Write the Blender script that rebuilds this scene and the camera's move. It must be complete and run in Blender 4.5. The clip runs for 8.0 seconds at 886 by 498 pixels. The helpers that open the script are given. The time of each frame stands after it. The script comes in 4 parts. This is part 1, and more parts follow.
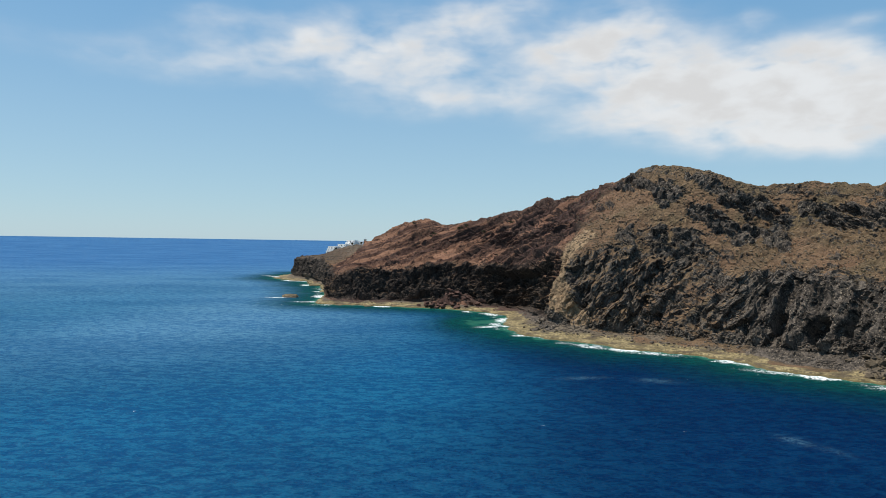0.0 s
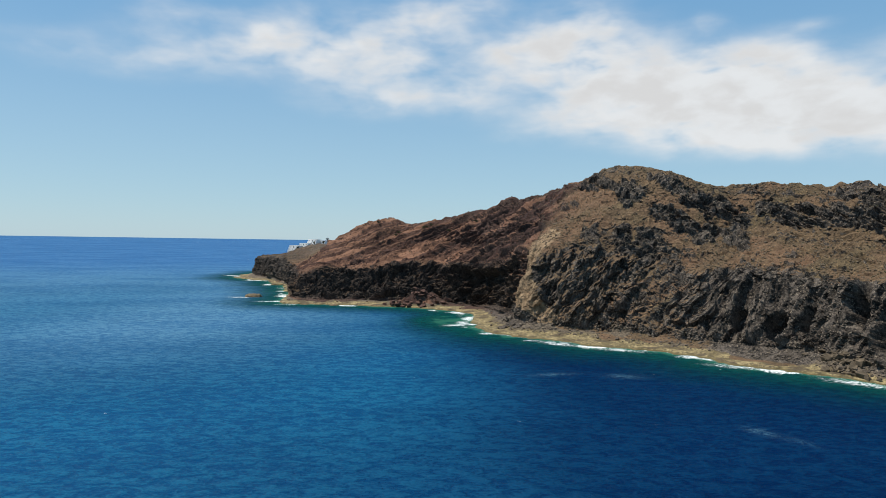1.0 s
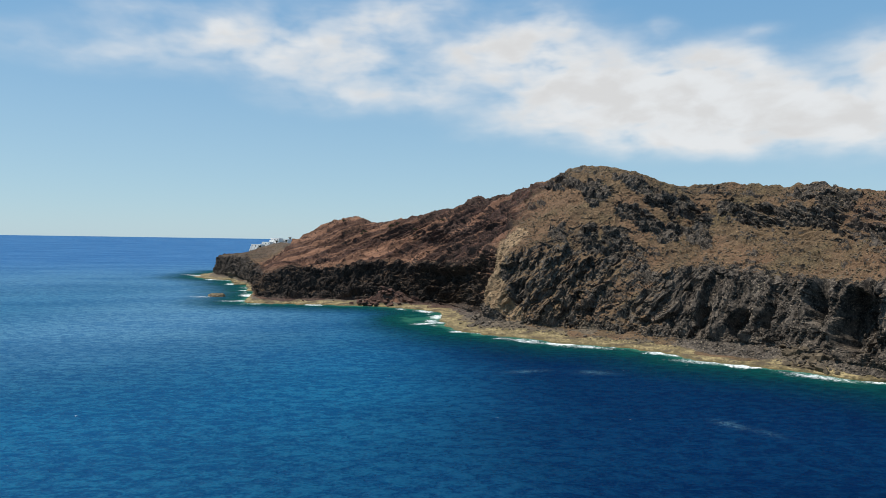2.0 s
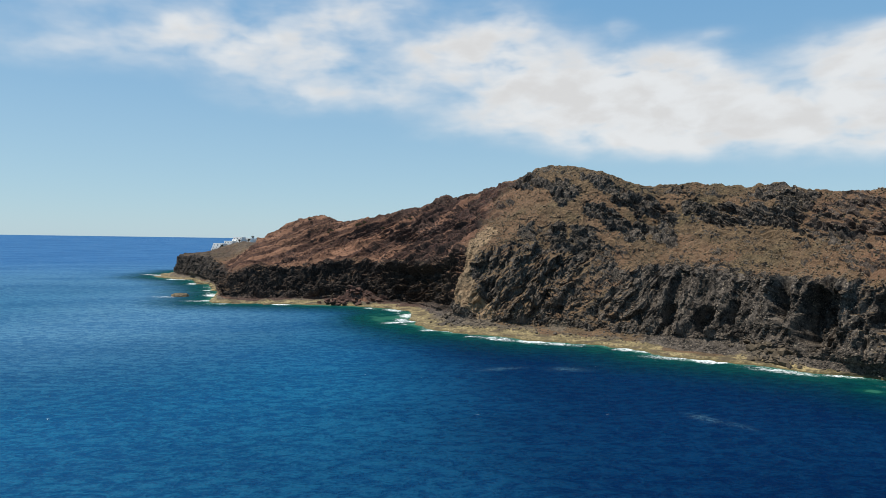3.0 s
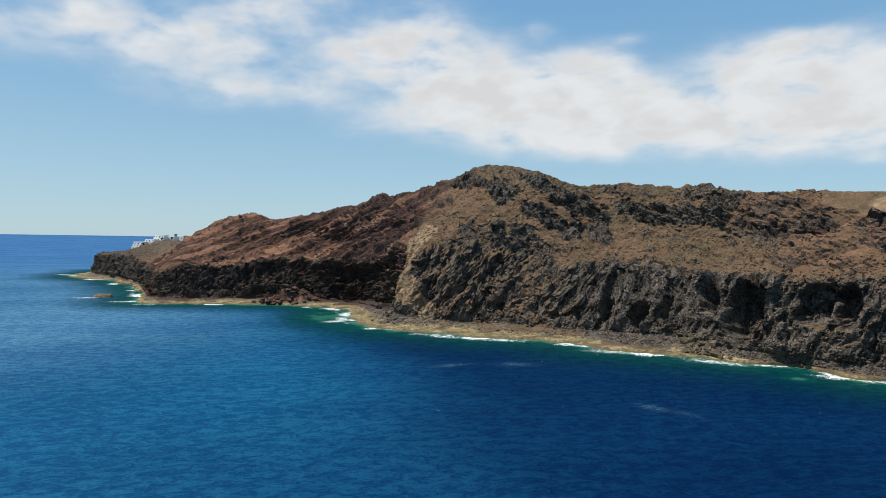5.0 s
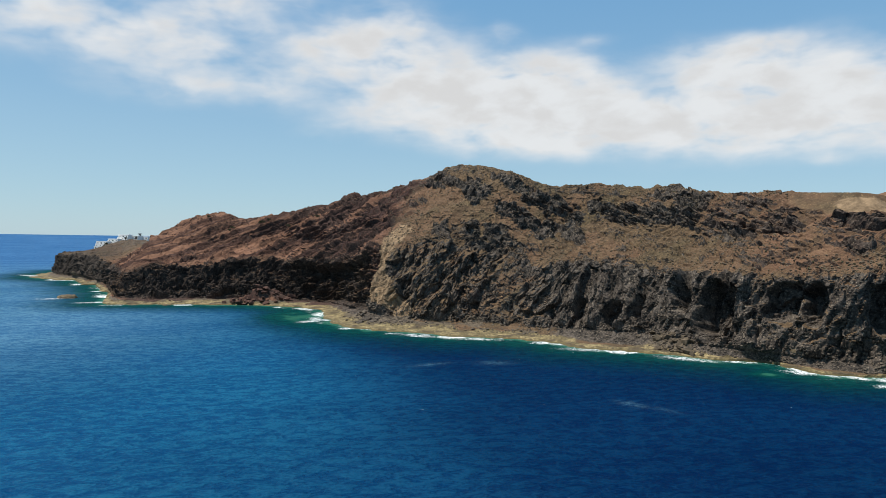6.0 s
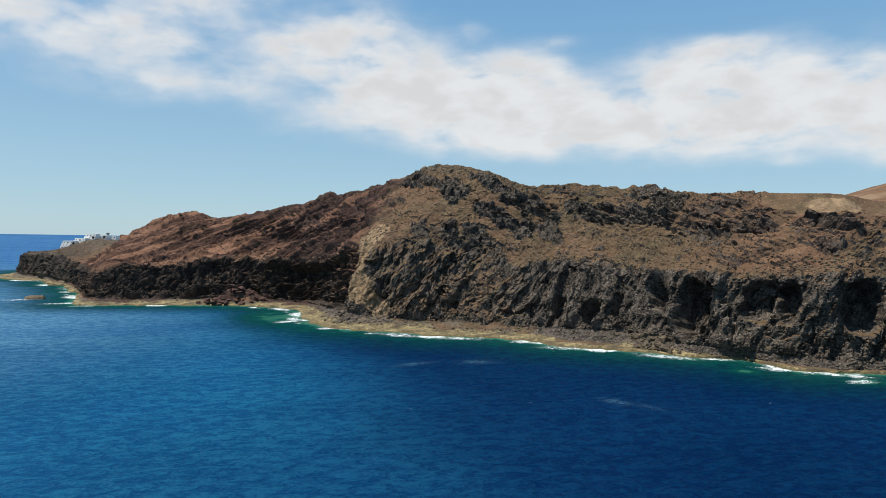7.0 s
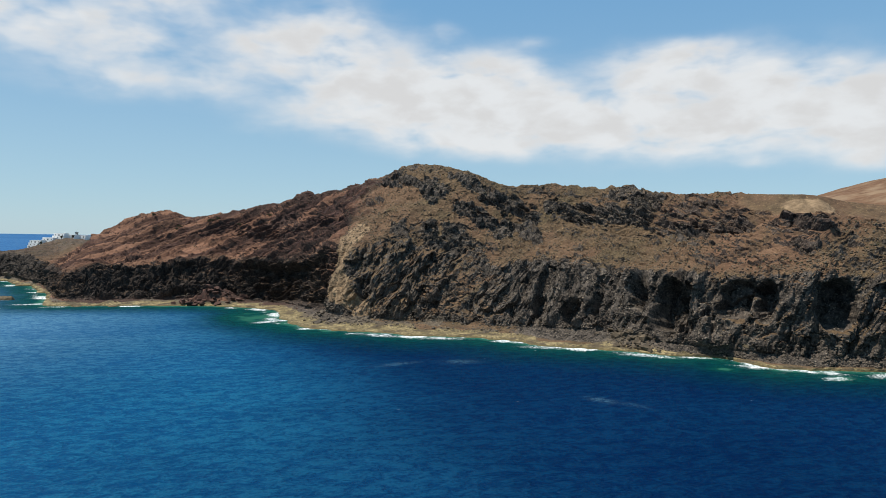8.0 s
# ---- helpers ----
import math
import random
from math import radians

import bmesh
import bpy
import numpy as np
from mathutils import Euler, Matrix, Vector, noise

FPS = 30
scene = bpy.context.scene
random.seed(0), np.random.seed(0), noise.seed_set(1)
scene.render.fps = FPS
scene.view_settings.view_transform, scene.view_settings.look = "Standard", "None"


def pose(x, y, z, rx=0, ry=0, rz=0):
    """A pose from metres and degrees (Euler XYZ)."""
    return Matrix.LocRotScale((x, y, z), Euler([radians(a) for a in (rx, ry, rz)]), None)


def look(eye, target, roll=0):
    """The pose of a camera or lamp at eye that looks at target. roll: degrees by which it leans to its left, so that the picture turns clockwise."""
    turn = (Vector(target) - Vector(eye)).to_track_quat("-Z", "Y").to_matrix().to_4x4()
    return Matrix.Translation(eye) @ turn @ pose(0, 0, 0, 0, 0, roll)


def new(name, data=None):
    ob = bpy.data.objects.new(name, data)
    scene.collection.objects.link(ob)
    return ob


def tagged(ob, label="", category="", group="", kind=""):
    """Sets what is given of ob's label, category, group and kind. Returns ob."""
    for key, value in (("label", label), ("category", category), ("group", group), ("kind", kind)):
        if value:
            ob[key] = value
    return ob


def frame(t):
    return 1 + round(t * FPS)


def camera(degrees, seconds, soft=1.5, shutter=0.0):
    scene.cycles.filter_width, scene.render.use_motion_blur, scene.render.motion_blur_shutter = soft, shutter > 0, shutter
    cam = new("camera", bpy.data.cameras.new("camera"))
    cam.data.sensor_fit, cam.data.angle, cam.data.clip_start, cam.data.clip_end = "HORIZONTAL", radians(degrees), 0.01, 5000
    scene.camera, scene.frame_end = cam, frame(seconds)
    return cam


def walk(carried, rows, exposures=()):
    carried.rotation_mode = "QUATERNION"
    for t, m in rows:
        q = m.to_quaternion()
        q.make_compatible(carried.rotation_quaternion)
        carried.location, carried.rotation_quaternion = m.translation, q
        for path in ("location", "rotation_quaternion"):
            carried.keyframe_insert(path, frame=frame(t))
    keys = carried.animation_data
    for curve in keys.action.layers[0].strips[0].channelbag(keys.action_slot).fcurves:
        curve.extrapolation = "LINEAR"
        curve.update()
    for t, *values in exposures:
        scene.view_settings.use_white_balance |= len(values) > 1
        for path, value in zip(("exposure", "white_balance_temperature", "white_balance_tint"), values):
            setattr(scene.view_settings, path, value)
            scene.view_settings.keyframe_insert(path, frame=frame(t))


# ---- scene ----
cam = camera(65.2, 8.0, soft=0.5)
PATH = [
    (0, (-0.00, 0.00, 55.00), (-0.00, 399.96, 49.57), 0.937),
    (0.5, (-2.85, -0.95, 54.97), (9.07, 398.83, 49.40), 0.927),
    (1, (-5.58, -1.72, 54.88), (18.06, 397.54, 49.22), 0.917),
    (1.5, (-8.38, -2.06, 54.71), (26.84, 396.34, 48.97), 0.939),
    (3, (-17.45, -2.64, 54.41), (51.46, 391.33, 48.35), 0.925),
    (3.5, (-20.56, -2.72, 54.25), (59.51, 389.14, 48.12), 0.940),
    (4, (-23.67, -2.76, 54.06), (67.45, 386.68, 47.96), 0.960),
    (4.5, (-26.59, -2.39, 54.01), (75.48, 384.32, 47.88), 0.958),
    (6, (-35.43, -1.54, 54.27), (95.96, 376.21, 47.80), 0.923),
    (6.5, (-38.04, -0.90, 54.15), (101.96, 373.74, 47.79), 0.933),
    (7, (-40.88, -0.15, 54.23), (106.76, 371.54, 47.76), 0.932),
    (7.5, (-43.39, 0.78, 54.26), (111.30, 369.60, 47.74), 0.951),
    (8, (-45.43, 1.98, 54.18), (116.97, 367.47, 47.81), 0.995),
]
walk(cam, [(t, look(eye, target, roll)) for t, eye, target, roll in PATH])

# ---- light: high sun, blue sky with a broken band of cloud ----
SUN_AZ, SUN_EL = radians(-88), radians(64)      # azimuth from +y towards +x
sun_data = bpy.data.lights.new("sun", "SUN")
sun_data.energy, sun_data.angle, sun_data.color = 5.6, radians(0.53), (1.0, 0.93, 0.82)
sun_dir = Vector((math.sin(SUN_AZ) * math.cos(SUN_EL), math.cos(SUN_AZ) * math.cos(SUN_EL), math.sin(SUN_EL)))
sun = new("sun", sun_data)
sun.matrix_world = look(sun_dir * 900, (0, 0, 0))
scene.view_settings.exposure = 0.0


class Nodes:
    """Small helper to write node trees."""

    def __init__(self, tree):
        self.t = tree
        tree.nodes.clear()

    def add(self, kind, **props):
        n = self.t.nodes.new(kind)
        for k, v in props.items():
            setattr(n, k, v)
        return n

    def put(self, socket, value):
        if isinstance(value, bpy.types.NodeSocket):
            self.t.links.new(value, socket)
        elif value is not None:
            socket.default_value = value

    def math(self, op, a, b=None, c=None, clamp=False):
        n = self.add("ShaderNodeMath", operation=op, use_clamp=clamp)
        for s, v in zip(n.inputs, (a, b, c)):
            self.put(s, v)
        return n.outputs[0]

    def vec(self, op, a, b=None):
        n = self.add("ShaderNodeVectorMath", operation=op)
        for s, v in zip(n.inputs, (a, b)):
            self.put(s, v)
        return n.outputs["Value"] if op in ("DOT_PRODUCT", "LENGTH") else n.outputs["Vector"]

    def mix(self, f, a, b):
        n = self.add("ShaderNodeMix", data_type="RGBA")
        self.put(n.inputs[0], f)
        self.put(n.inputs[6], (*a, 1) if isinstance(a, tuple) else a)
        self.put(n.inputs[7], (*b, 1) if isinstance(b, tuple) else b)
        return n.outputs[2]

    def noise(self, where, scale, detail=4.0, rough=0.55, distort=0.0):
        n = self.add("ShaderNodeTexNoise")
        self.put(n.inputs["Vector"], where)
        for key, v in (("Scale", scale), ("Detail", detail), ("Roughness", rough), ("Distortion", distort)):
            n.inputs[key].default_value = v
        return n.outputs[0]

    def step(self, v, lo, hi, out_lo=0.0, out_hi=1.0):
        n = self.add("ShaderNodeMapRange", interpolation_type="SMOOTHSTEP")
        for s, x in zip(n.inputs, (v, lo, hi, out_lo, out_hi)):
            self.put(s, x)
        return n.outputs[0]

    def attr(self, name):
        return self.add("ShaderNodeAttribute", attribute_name=name).outputs["Fac"]

    def stretch(self, where, turn, scale):
        n = self.add("ShaderNodeMapping")
        self.put(n.inputs[0], where)
        n.inputs[2].default_value, n.inputs[3].default_value = [radians(a) for a in turn], scale
        return n.outputs[0]


world = bpy.data.worlds.new("sky")
scene.world = world
world.use_nodes = True
w = Nodes(world.node_tree)
sky = w.add("ShaderNodeTexSky", sky_type="NISHITA", sun_disc=False, sun_elevation=SUN_EL, sun_rotation=SUN_AZ,
            altitude=50.0, air_density=1.0, dust_density=0.1, ozone_density=3.0)
way = w.add("ShaderNodeTexCoord").outputs["Generated"]
split = w.add("ShaderNodeSeparateXYZ")
w.put(split.inputs[0], way)
az = w.math("MULTIPLY", w.math("ARCTAN2", split.outputs[0], split.outputs[1]), 180 / math.pi)
el = w.math("MULTIPLY", w.math("ARCSINE", split.outputs[2]), 180 / math.pi)
comb = w.add("ShaderNodeCombineXYZ")
w.put(comb.inputs[0], az), w.put(comb.inputs[1], el)
here = comb.outputs[0]
bend_n = w.add("ShaderNodeTexNoise")
w.put(bend_n.inputs["Vector"], w.stretch(here, (0, 0, 0), (0.7, 1.0, 1.0)))
bend_n.inputs["Scale"].default_value, bend_n.inputs["Detail"].default_value = 0.30, 3.5
bend = w.vec("MULTIPLY", w.vec("SUBTRACT", bend_n.outputs["Color"], (0.5, 0.5, 0.5)), (2.2, 1.3, 0.0))
bent = w.vec("ADD", here, bend)
# bearing, height, half width and half height in degrees, and weight of the puffs of the cloud band
PUFFS_WEST = [(-8.8, 15.3, 4.4, 2.5, 1.0), (-1.4, 14.1, 4.4, 1.7, 0.9), (1.4, 17.1, 4.9, 2.2, 0.95), (-3.2, 11.2, 4.9, 1.4, 0.6), (-15.4, 14.7, 5.9, 2.1, 0.55),
              (-19.3, 16.9, 3.0, 1.3, 0.35), (-21.7, 13.0, 6.4, 1.4, 0.4), (-28.6, 13.6, 6.9, 1.3, 0.25), (9.3, 14.5, 3.7, 1.8, 1), (6.9, 18.4, 2.5, 0.8, 0.45),
              (4.3, 11.7, 4.9, 1.4, 0.75), (9.1, 8.6, 2.0, 0.7, 0.4), (14.1, 16.4, 4.4, 2.7, 0.85), (17.6, 13.5, 5.4, 2.8, 1)]
PUFFS_MIDDLE = [(15.5, 10.2, 6.4, 1.9, 0.9), (22.2, 10.8, 5.9, 2.3, 1), (26.4, 11.7, 5.4, 2.7, 1), (22.7, 8.0, 5.9, 1.1, 0.7), (29.4, 10.1, 5.4, 2.7, 1),
                (24.0, 16.5, 1.6, 0.6, 0.4), (28.2, 13.7, 3.5, 1.6, 0.6), (38.5, 14.4, 3.0, 1.3, 0.6), (37.4, 9.8, 6.4, 2.7, 1), (43.0, 12.2, 4.2, 1.7, 0.9),
                (44.9, 9.2, 5.9, 2.3, 1), (44.0, 14.3, 3.5, 0.9, 0.55), (31.5, 15.8, 2.0, 0.5, 0.4), (41.3, 7.8, 7.4, 1.1, 0.8)]
PUFFS_EAST = [(30.3, 9.0, 4.9, 1.6, 0.7), (50.3, 12.4, 4.9, 2.2, 1), (52.3, 8.9, 5.9, 2.1, 0.95), (55.4, 9.2, 3.9, 2.3, 0.9), (48.4, 6.0, 1.8, 0.4, 0.45),
              (55.8, 5.9, 1.8, 0.5, 0.5), (44.0, 14.5, 3.5, 1.1, 0.6), (41.6, 12.6, 3.0, 1.0, 0.5), (58.0, 10.9, 4.4, 2.1, 0.9), (60.5, 7.7, 5.9, 2.1, 0.9),
              (78, 10, 14, 3, 0.8), (-60, 17, 16, 2.5, 0.4)]
total = None
for a0, e0, ra, re, weight in PUFFS_WEST + PUFFS_MIDDLE + PUFFS_EAST:
    off = w.vec("MULTIPLY", w.vec("SUBTRACT", bent, (a0, e0, 0)), (1 / ra, 1 / re, 0))
    puff = w.math("MULTIPLY", w.math("EXPONENT", w.math("MULTIPLY", w.vec("DOT_PRODUCT", off, off), -0.9)), weight)
    total = puff if total is None else w.math("ADD", total, puff)
grain = w.noise(w.stretch(bent, (0, 0, -8), (0.45, 1.0, 1.0)), 0.50, 3.5, 0.5)
wisp = w.noise(w.stretch(here, (0, 0, -14), (0.16, 1.0, 1.0)), 0.9, 5.0, 0.6)
density = w.math("MULTIPLY", total, w.math("MULTIPLY_ADD", grain, 2.0, -0.12))
density = w.math("MULTIPLY_ADD", w.math("SUBTRACT", wisp, 0.5), w.math("MULTIPLY", w.math("MINIMUM", total, 1.0), 0.35), density)
cover = w.step(density, 0.05, 1.35, 0.0, 0.95)
thick = w.step(density, 0.55, 1.6)
shade = w.noise(w.stretch(bent, (0, 0, -5), (0.5, 1.0, 1.0)), 0.5, 4.0, 0.5)
cloud_col = w.mix(w.math("MULTIPLY", thick, w.step(shade, 0.35, 0.65)), (7.6, 7.75, 7.85), (6.7, 6.65, 6.6))
low = w.step(el, 22.0, 0.0)
air = w.mix(0.72, sky.outputs[0], w.mix(low, (1.75, 4.05, 6.7), (3.6, 5.7, 7.1)))
out_sky = w.mix(cover, air, cloud_col)
back = w.add("ShaderNodeBackground")
back.inputs["Strength"].default_value = 0.105
w.put(back.inputs["Color"], out_sky)
w.put(w.add("ShaderNodeOutputWorld").inputs[0], back.outputs[0])


# ---- materials ----
def material(name):
    m = bpy.data.materials.new(name)
    m.use_nodes = True
    return m, Nodes(m.node_tree)


def finish(n, colour, rough, bumps=(), spec=0.4, metal=0.0):
    """Principled surface; bumps: (height, distance in metres, strength)."""
    b = n.add("ShaderNodeBsdfPrincipled")
    n.put(b.inputs["Base Color"], (*colour, 1) if isinstance(colour, tuple) else colour)
    n.put(b.inputs["Roughness"], rough)
    b.inputs["Specular IOR Level"].default_value, b.inputs["Metallic"].default_value = spec, metal
    last = None
    for height, dist, strength in bumps:
        k = n.add("ShaderNodeBump")
        k.inputs["Distance"].default_value, k.inputs["Strength"].default_value = dist, strength
        n.put(k.inputs["Height"], height)
        if last is not None:
            n.put(k.inputs["Normal"], last)
        last = k.outputs[0]
    if last is not None:
        n.put(b.inputs["Normal"], last)
    n.put(n.add("ShaderNodeOutputMaterial").inputs[0], b.outputs[0])
    return b


def rock_material():
    """Basalt crags, soil on the gentler ground, red tuff beds, the pale shore platform."""
    m, n = material("volcanic_rock")
    p = n.add("ShaderNodeNewGeometry").outputs["Position"]
    soil, red, shelf, pale = n.attr("soil"), n.attr("red"), n.attr("shelf"), n.attr("pale")
    broad, mid, fine = n.noise(p, 0.035, 5), n.noise(p, 0.22, 6, 0.65), n.noise(p, 0.75, 5, 0.7)
    speck = n.noise(p, 1.15, 3, 0.7)
    lay = n.add("ShaderNodeCombineXYZ")
    for slot, axis in zip(lay.inputs, ((0.028, 0.0, 0.010), (-0.006, 0.045, 0.018), (-0.20, 0.19, 0.54))):
        n.put(slot, n.vec("DOT_PRODUCT", p, axis))
    beds = n.noise(lay.outputs[0], 1.0, 6, 0.65, 0.5)
    basalt = n.mix(n.step(n.math("MULTIPLY_ADD", n.math("SUBTRACT", fine, 0.5), 0.9, mid), 0.3, 0.7), (0.0085, 0.0078, 0.0070), (0.104, 0.091, 0.081))
    basalt = n.mix(n.math("MULTIPLY", n.step(speck, 0.56, 0.66), 0.85), basalt, (0.27, 0.235, 0.19))
    basalt = n.mix(n.step(n.noise(p, 0.07, 4, 0.6), 0.42, 0.62, 0.0, 0.7), basalt, n.vec("MULTIPLY", basalt, (0.55, 0.53, 0.52)))
    basalt_red = n.mix(n.step(fine, 0.3, 0.7), (0.022, 0.013, 0.011), (0.085, 0.045, 0.034))
    basalt = n.mix(n.math("MULTIPLY", red, 0.8), basalt, basalt_red)
    # Darker rock, black lava, with shade under the red lip added into the colour.
    basalt = n.mix(n.math("MULTIPLY", n.attr("lava_shade"), 0.75), basalt, n.vec("MULTIPLY", basalt, (0.42, 0.38, 0.36)))
    tan = n.mix(n.step(mid, 0.3, 0.7), (0.052, 0.036, 0.022), (0.125, 0.087, 0.052))
    tan = n.mix(n.step(n.noise(p, 0.055, 4, 0.6), 0.48, 0.62, 0.0, 0.7), tan, n.mix(n.step(fine, 0.35, 0.65), (0.042, 0.035, 0.021), (0.120, 0.095, 0.055)))
    tan = n.mix(n.math("MULTIPLY", n.step(broad, 0.45, 0.62), 0.55), tan, (0.135, 0.080, 0.050))
    tan = n.mix(n.math("MULTIPLY", n.step(speck, 0.58, 0.7), 0.55), tan, (0.032, 0.025, 0.017))
    glint = n.noise(p, 0.85, 4, 0.75)
    tan = n.mix(n.math("MULTIPLY", n.step(glint, 0.55, 0.68), 0.6), tan, (0.29, 0.205, 0.11))
    layered = n.math("MULTIPLY_ADD", n.math("SUBTRACT", beds, 0.5), 0.8, n.attr("strata"))
    tuff = n.mix(n.step(layered, 0.28, 0.70), (0.046, 0.022, 0.016), (0.200, 0.108, 0.070))
    tuff = n.mix(n.math("MULTIPLY", n.step(mid, 0.5, 0.75), 0.6), tuff, (0.12, 0.074, 0.052))
    tuff = n.mix(n.math("MULTIPLY", n.step(fine, 0.58, 0.72), 0.6), tuff, (0.032, 0.018, 0.014))
    tuff = n.mix(n.math("MULTIPLY", n.step(glint, 0.57, 0.68), 0.6), tuff, (0.26, 0.14, 0.085))
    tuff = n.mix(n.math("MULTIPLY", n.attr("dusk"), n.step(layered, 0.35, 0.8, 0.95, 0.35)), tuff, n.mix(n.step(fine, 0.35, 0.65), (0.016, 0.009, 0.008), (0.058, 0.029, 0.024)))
    ground = n.mix(red, tan, tuff)
    ragged = n.math("ADD", soil, n.math("MULTIPLY", n.math("SUBTRACT", fine, 0.5), 0.9))
    colour = n.mix(n.step(ragged, 0.32, 0.62), basalt, ground)
    colour = n.mix(n.math("MULTIPLY", n.step(n.math("ADD", pale, n.math("SUBTRACT", fine, 0.5)), 0.35, 0.75), 0.85), colour,
                   n.mix(n.step(mid, 0.35, 0.65), (0.135, 0.098, 0.062), (0.30, 0.220, 0.140)))
    sand = n.mix(n.step(mid, 0.35, 0.65), (0.11, 0.090, 0.046), (0.37, 0.310, 0.170))
    sand = n.mix(n.math("MULTIPLY", n.step(fine, 0.47, 0.58), 0.8), sand, (0.070, 0.060, 0.038))
    sand = n.mix(n.math("MULTIPLY", n.step(n.noise(p, 0.11, 4, 0.6), 0.50, 0.58), 0.85), sand, (0.060, 0.048, 0.034))
    scree = n.mix(n.step(fine, 0.35, 0.65), (0.050, 0.042, 0.033), (0.145, 0.122, 0.094))
    height = n.add("ShaderNodeSeparateXYZ")
    n.put(height.inputs[0], p)
    z = n.math("MULTIPLY_ADD", n.math("SUBTRACT", mid, 0.5), 3.0, height.outputs[2])
    platform = n.mix(n.step(z, 1.5, 2.9), sand, scree)
    platform = n.mix(n.step(height.outputs[2], 0.75, 0.25), platform, (0.10, 0.085, 0.04))
    colour = n.mix(n.step(n.math("MULTIPLY_ADD", n.math("SUBTRACT", fine, 0.5), 0.5, shelf), 0.4, 0.6), colour, platform)
    colour = n.vec("MULTIPLY", colour, (1.05, 0.98, 0.90))
    finish(n, colour, n.math("MULTIPLY_ADD", fine, 0.2, 0.75), ((mid, 1.4, 0.5), (fine, 0.7, 0.55)), 0.25)
    return m


def dirt_material():
    m, n = material("brown_dirt")
    p = n.add("ShaderNodeNewGeometry").outputs["Position"]
    broad, mid, fine = n.noise(p, 0.03, 4), n.noise(p, 0.16, 6, 0.6), n.noise(p, 1.2, 5, 0.7)
    c = n.mix(n.step(mid, 0.35, 0.65), (0.12, 0.066, 0.038), (0.17, 0.10, 0.06))
    c = n.mix(n.math("MULTIPLY", n.step(broad, 0.5, 0.6), 0.5), c, (0.29, 0.21, 0.135))
    c = n.mix(n.math("MULTIPLY", n.step(fine, 0.6, 0.75), 0.5), c, (0.07, 0.055, 0.038))
    finish(n, c, 0.95, ((mid, 1.2, 0.4), (fine, 0.4, 0.5)), 0.1)
    return m


def sea_material():
    """Deep Atlantic blue, green over the shallow platform, broken foam at the rocks."""
    m, n = material("sea_water")
    p = n.add("ShaderNodeNewGeometry").outputs["Position"]
    shore, surf = n.attr("shore"), n.attr("surf")
    flat = n.stretch(p, (0, 0, 22), (0.62, 1.0, 1.0))
    swell = n.noise(n.stretch(p, (0, 0, 24), (0.45, 1.0, 1.0)), 0.06, 3, 0.5)
    chop = n.noise(flat, 0.30, 4, 0.6, 0.7)
    ripple = n.noise(n.stretch(p, (0, 0, 12), (0.7, 1.0, 1.0)), 1.1, 3, 0.6, 0.5)
    broad = n.noise(p, 0.006, 4, 0.5)
    gusts = n.noise(n.stretch(p, (0, 0, 30), (0.4, 1.0, 1.0)), 0.016, 4, 0.55)
    deep = n.mix(n.step(broad, 0.35, 0.65), (0.0006, 0.0145, 0.050), (0.0010, 0.0185, 0.062))
    # Paler to the west: sky reflection and sun glint put into the body colour.
    zone = n.math("MULTIPLY_ADD", n.math("SUBTRACT", n.noise(p, 0.02, 5), 0.5), 0.35, n.attr("zone"))
    deep = n.mix(n.step(zone, 0.1, 0.9), deep, n.mix(n.step(broad, 0.35, 0.65), (0.0050, 0.062, 0.140), (0.0068, 0.077, 0.168)))
    # Paling with distance: haze and low-sky reflection painted into the colour.
    deep = n.mix(n.attr("sky_sheen"), deep, n.mix(n.step(broad, 0.35, 0.65), (0.046, 0.134, 0.230), (0.055, 0.150, 0.255)))
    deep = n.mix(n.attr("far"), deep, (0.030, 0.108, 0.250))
    # Wave faces painted light and dark into the colour, in the greens below too.
    wave_shade = n.math("ADD", n.step(chop, 0.36, 0.66, 0.72, 1.22), n.step(ripple, 0.35, 0.65, -0.18, 0.20))
    wave_shade = n.math("MULTIPLY", wave_shade, n.step(gusts, 0.35, 0.65, 0.88, 1.12))
    deep = n.vec("MULTIPLY", deep, n.mix(n.step(wave_shade, 0.55, 1.4), (0.42, 0.64, 0.80), (1.65, 1.36, 1.20)))
    edge = n.math("MULTIPLY_ADD", n.math("SUBTRACT", n.noise(p, 0.07, 4), 0.5), 22.0, shore)
    # Green shallows; the darkness nearshore also stands in for the reflected cliff.
    colour = n.mix(n.step(edge, 70.0, 8.0, 0.0, 0.9), deep, n.mix(n.step(chop, 0.35, 0.65), (0.0006, 0.020, 0.027), (0.0012, 0.034, 0.039)))
    colour = n.mix(n.step(edge, 30.0, 4.0, 0.0, 0.75), colour, n.mix(n.step(chop, 0.35, 0.65), (0.0012, 0.036, 0.034), (0.0024, 0.056, 0.046)))
    colour = n.mix(n.step(edge, 7.0, 0.0, 0.0, 0.8), colour, (0.024, 0.115, 0.078))
    lace = n.noise(p, 0.34, 8, 0.78, 1.8)
    fleck = n.noise(p, 2.4, 4, 0.7)
    white = n.math("ADD", surf, n.math("MULTIPLY", n.math("SUBTRACT", lace, 0.5), 4.2))
    white = n.math("ADD", white, n.math("MULTIPLY", n.math("SUBTRACT", fleck, 0.5), 1.2))
    white = n.math("MULTIPLY", n.step(white, 0.40, 1.15), n.step(surf, 0.05, 0.60))
    old = n.math("MULTIPLY", n.attr("drift"), n.step(n.math("MULTIPLY_ADD", fleck, 0.6, n.math("MULTIPLY", lace, 0.6)), 0.55, 0.74))
    colour = n.mix(n.math("MULTIPLY", old, 0.55), colour, (0.17, 0.36, 0.45))
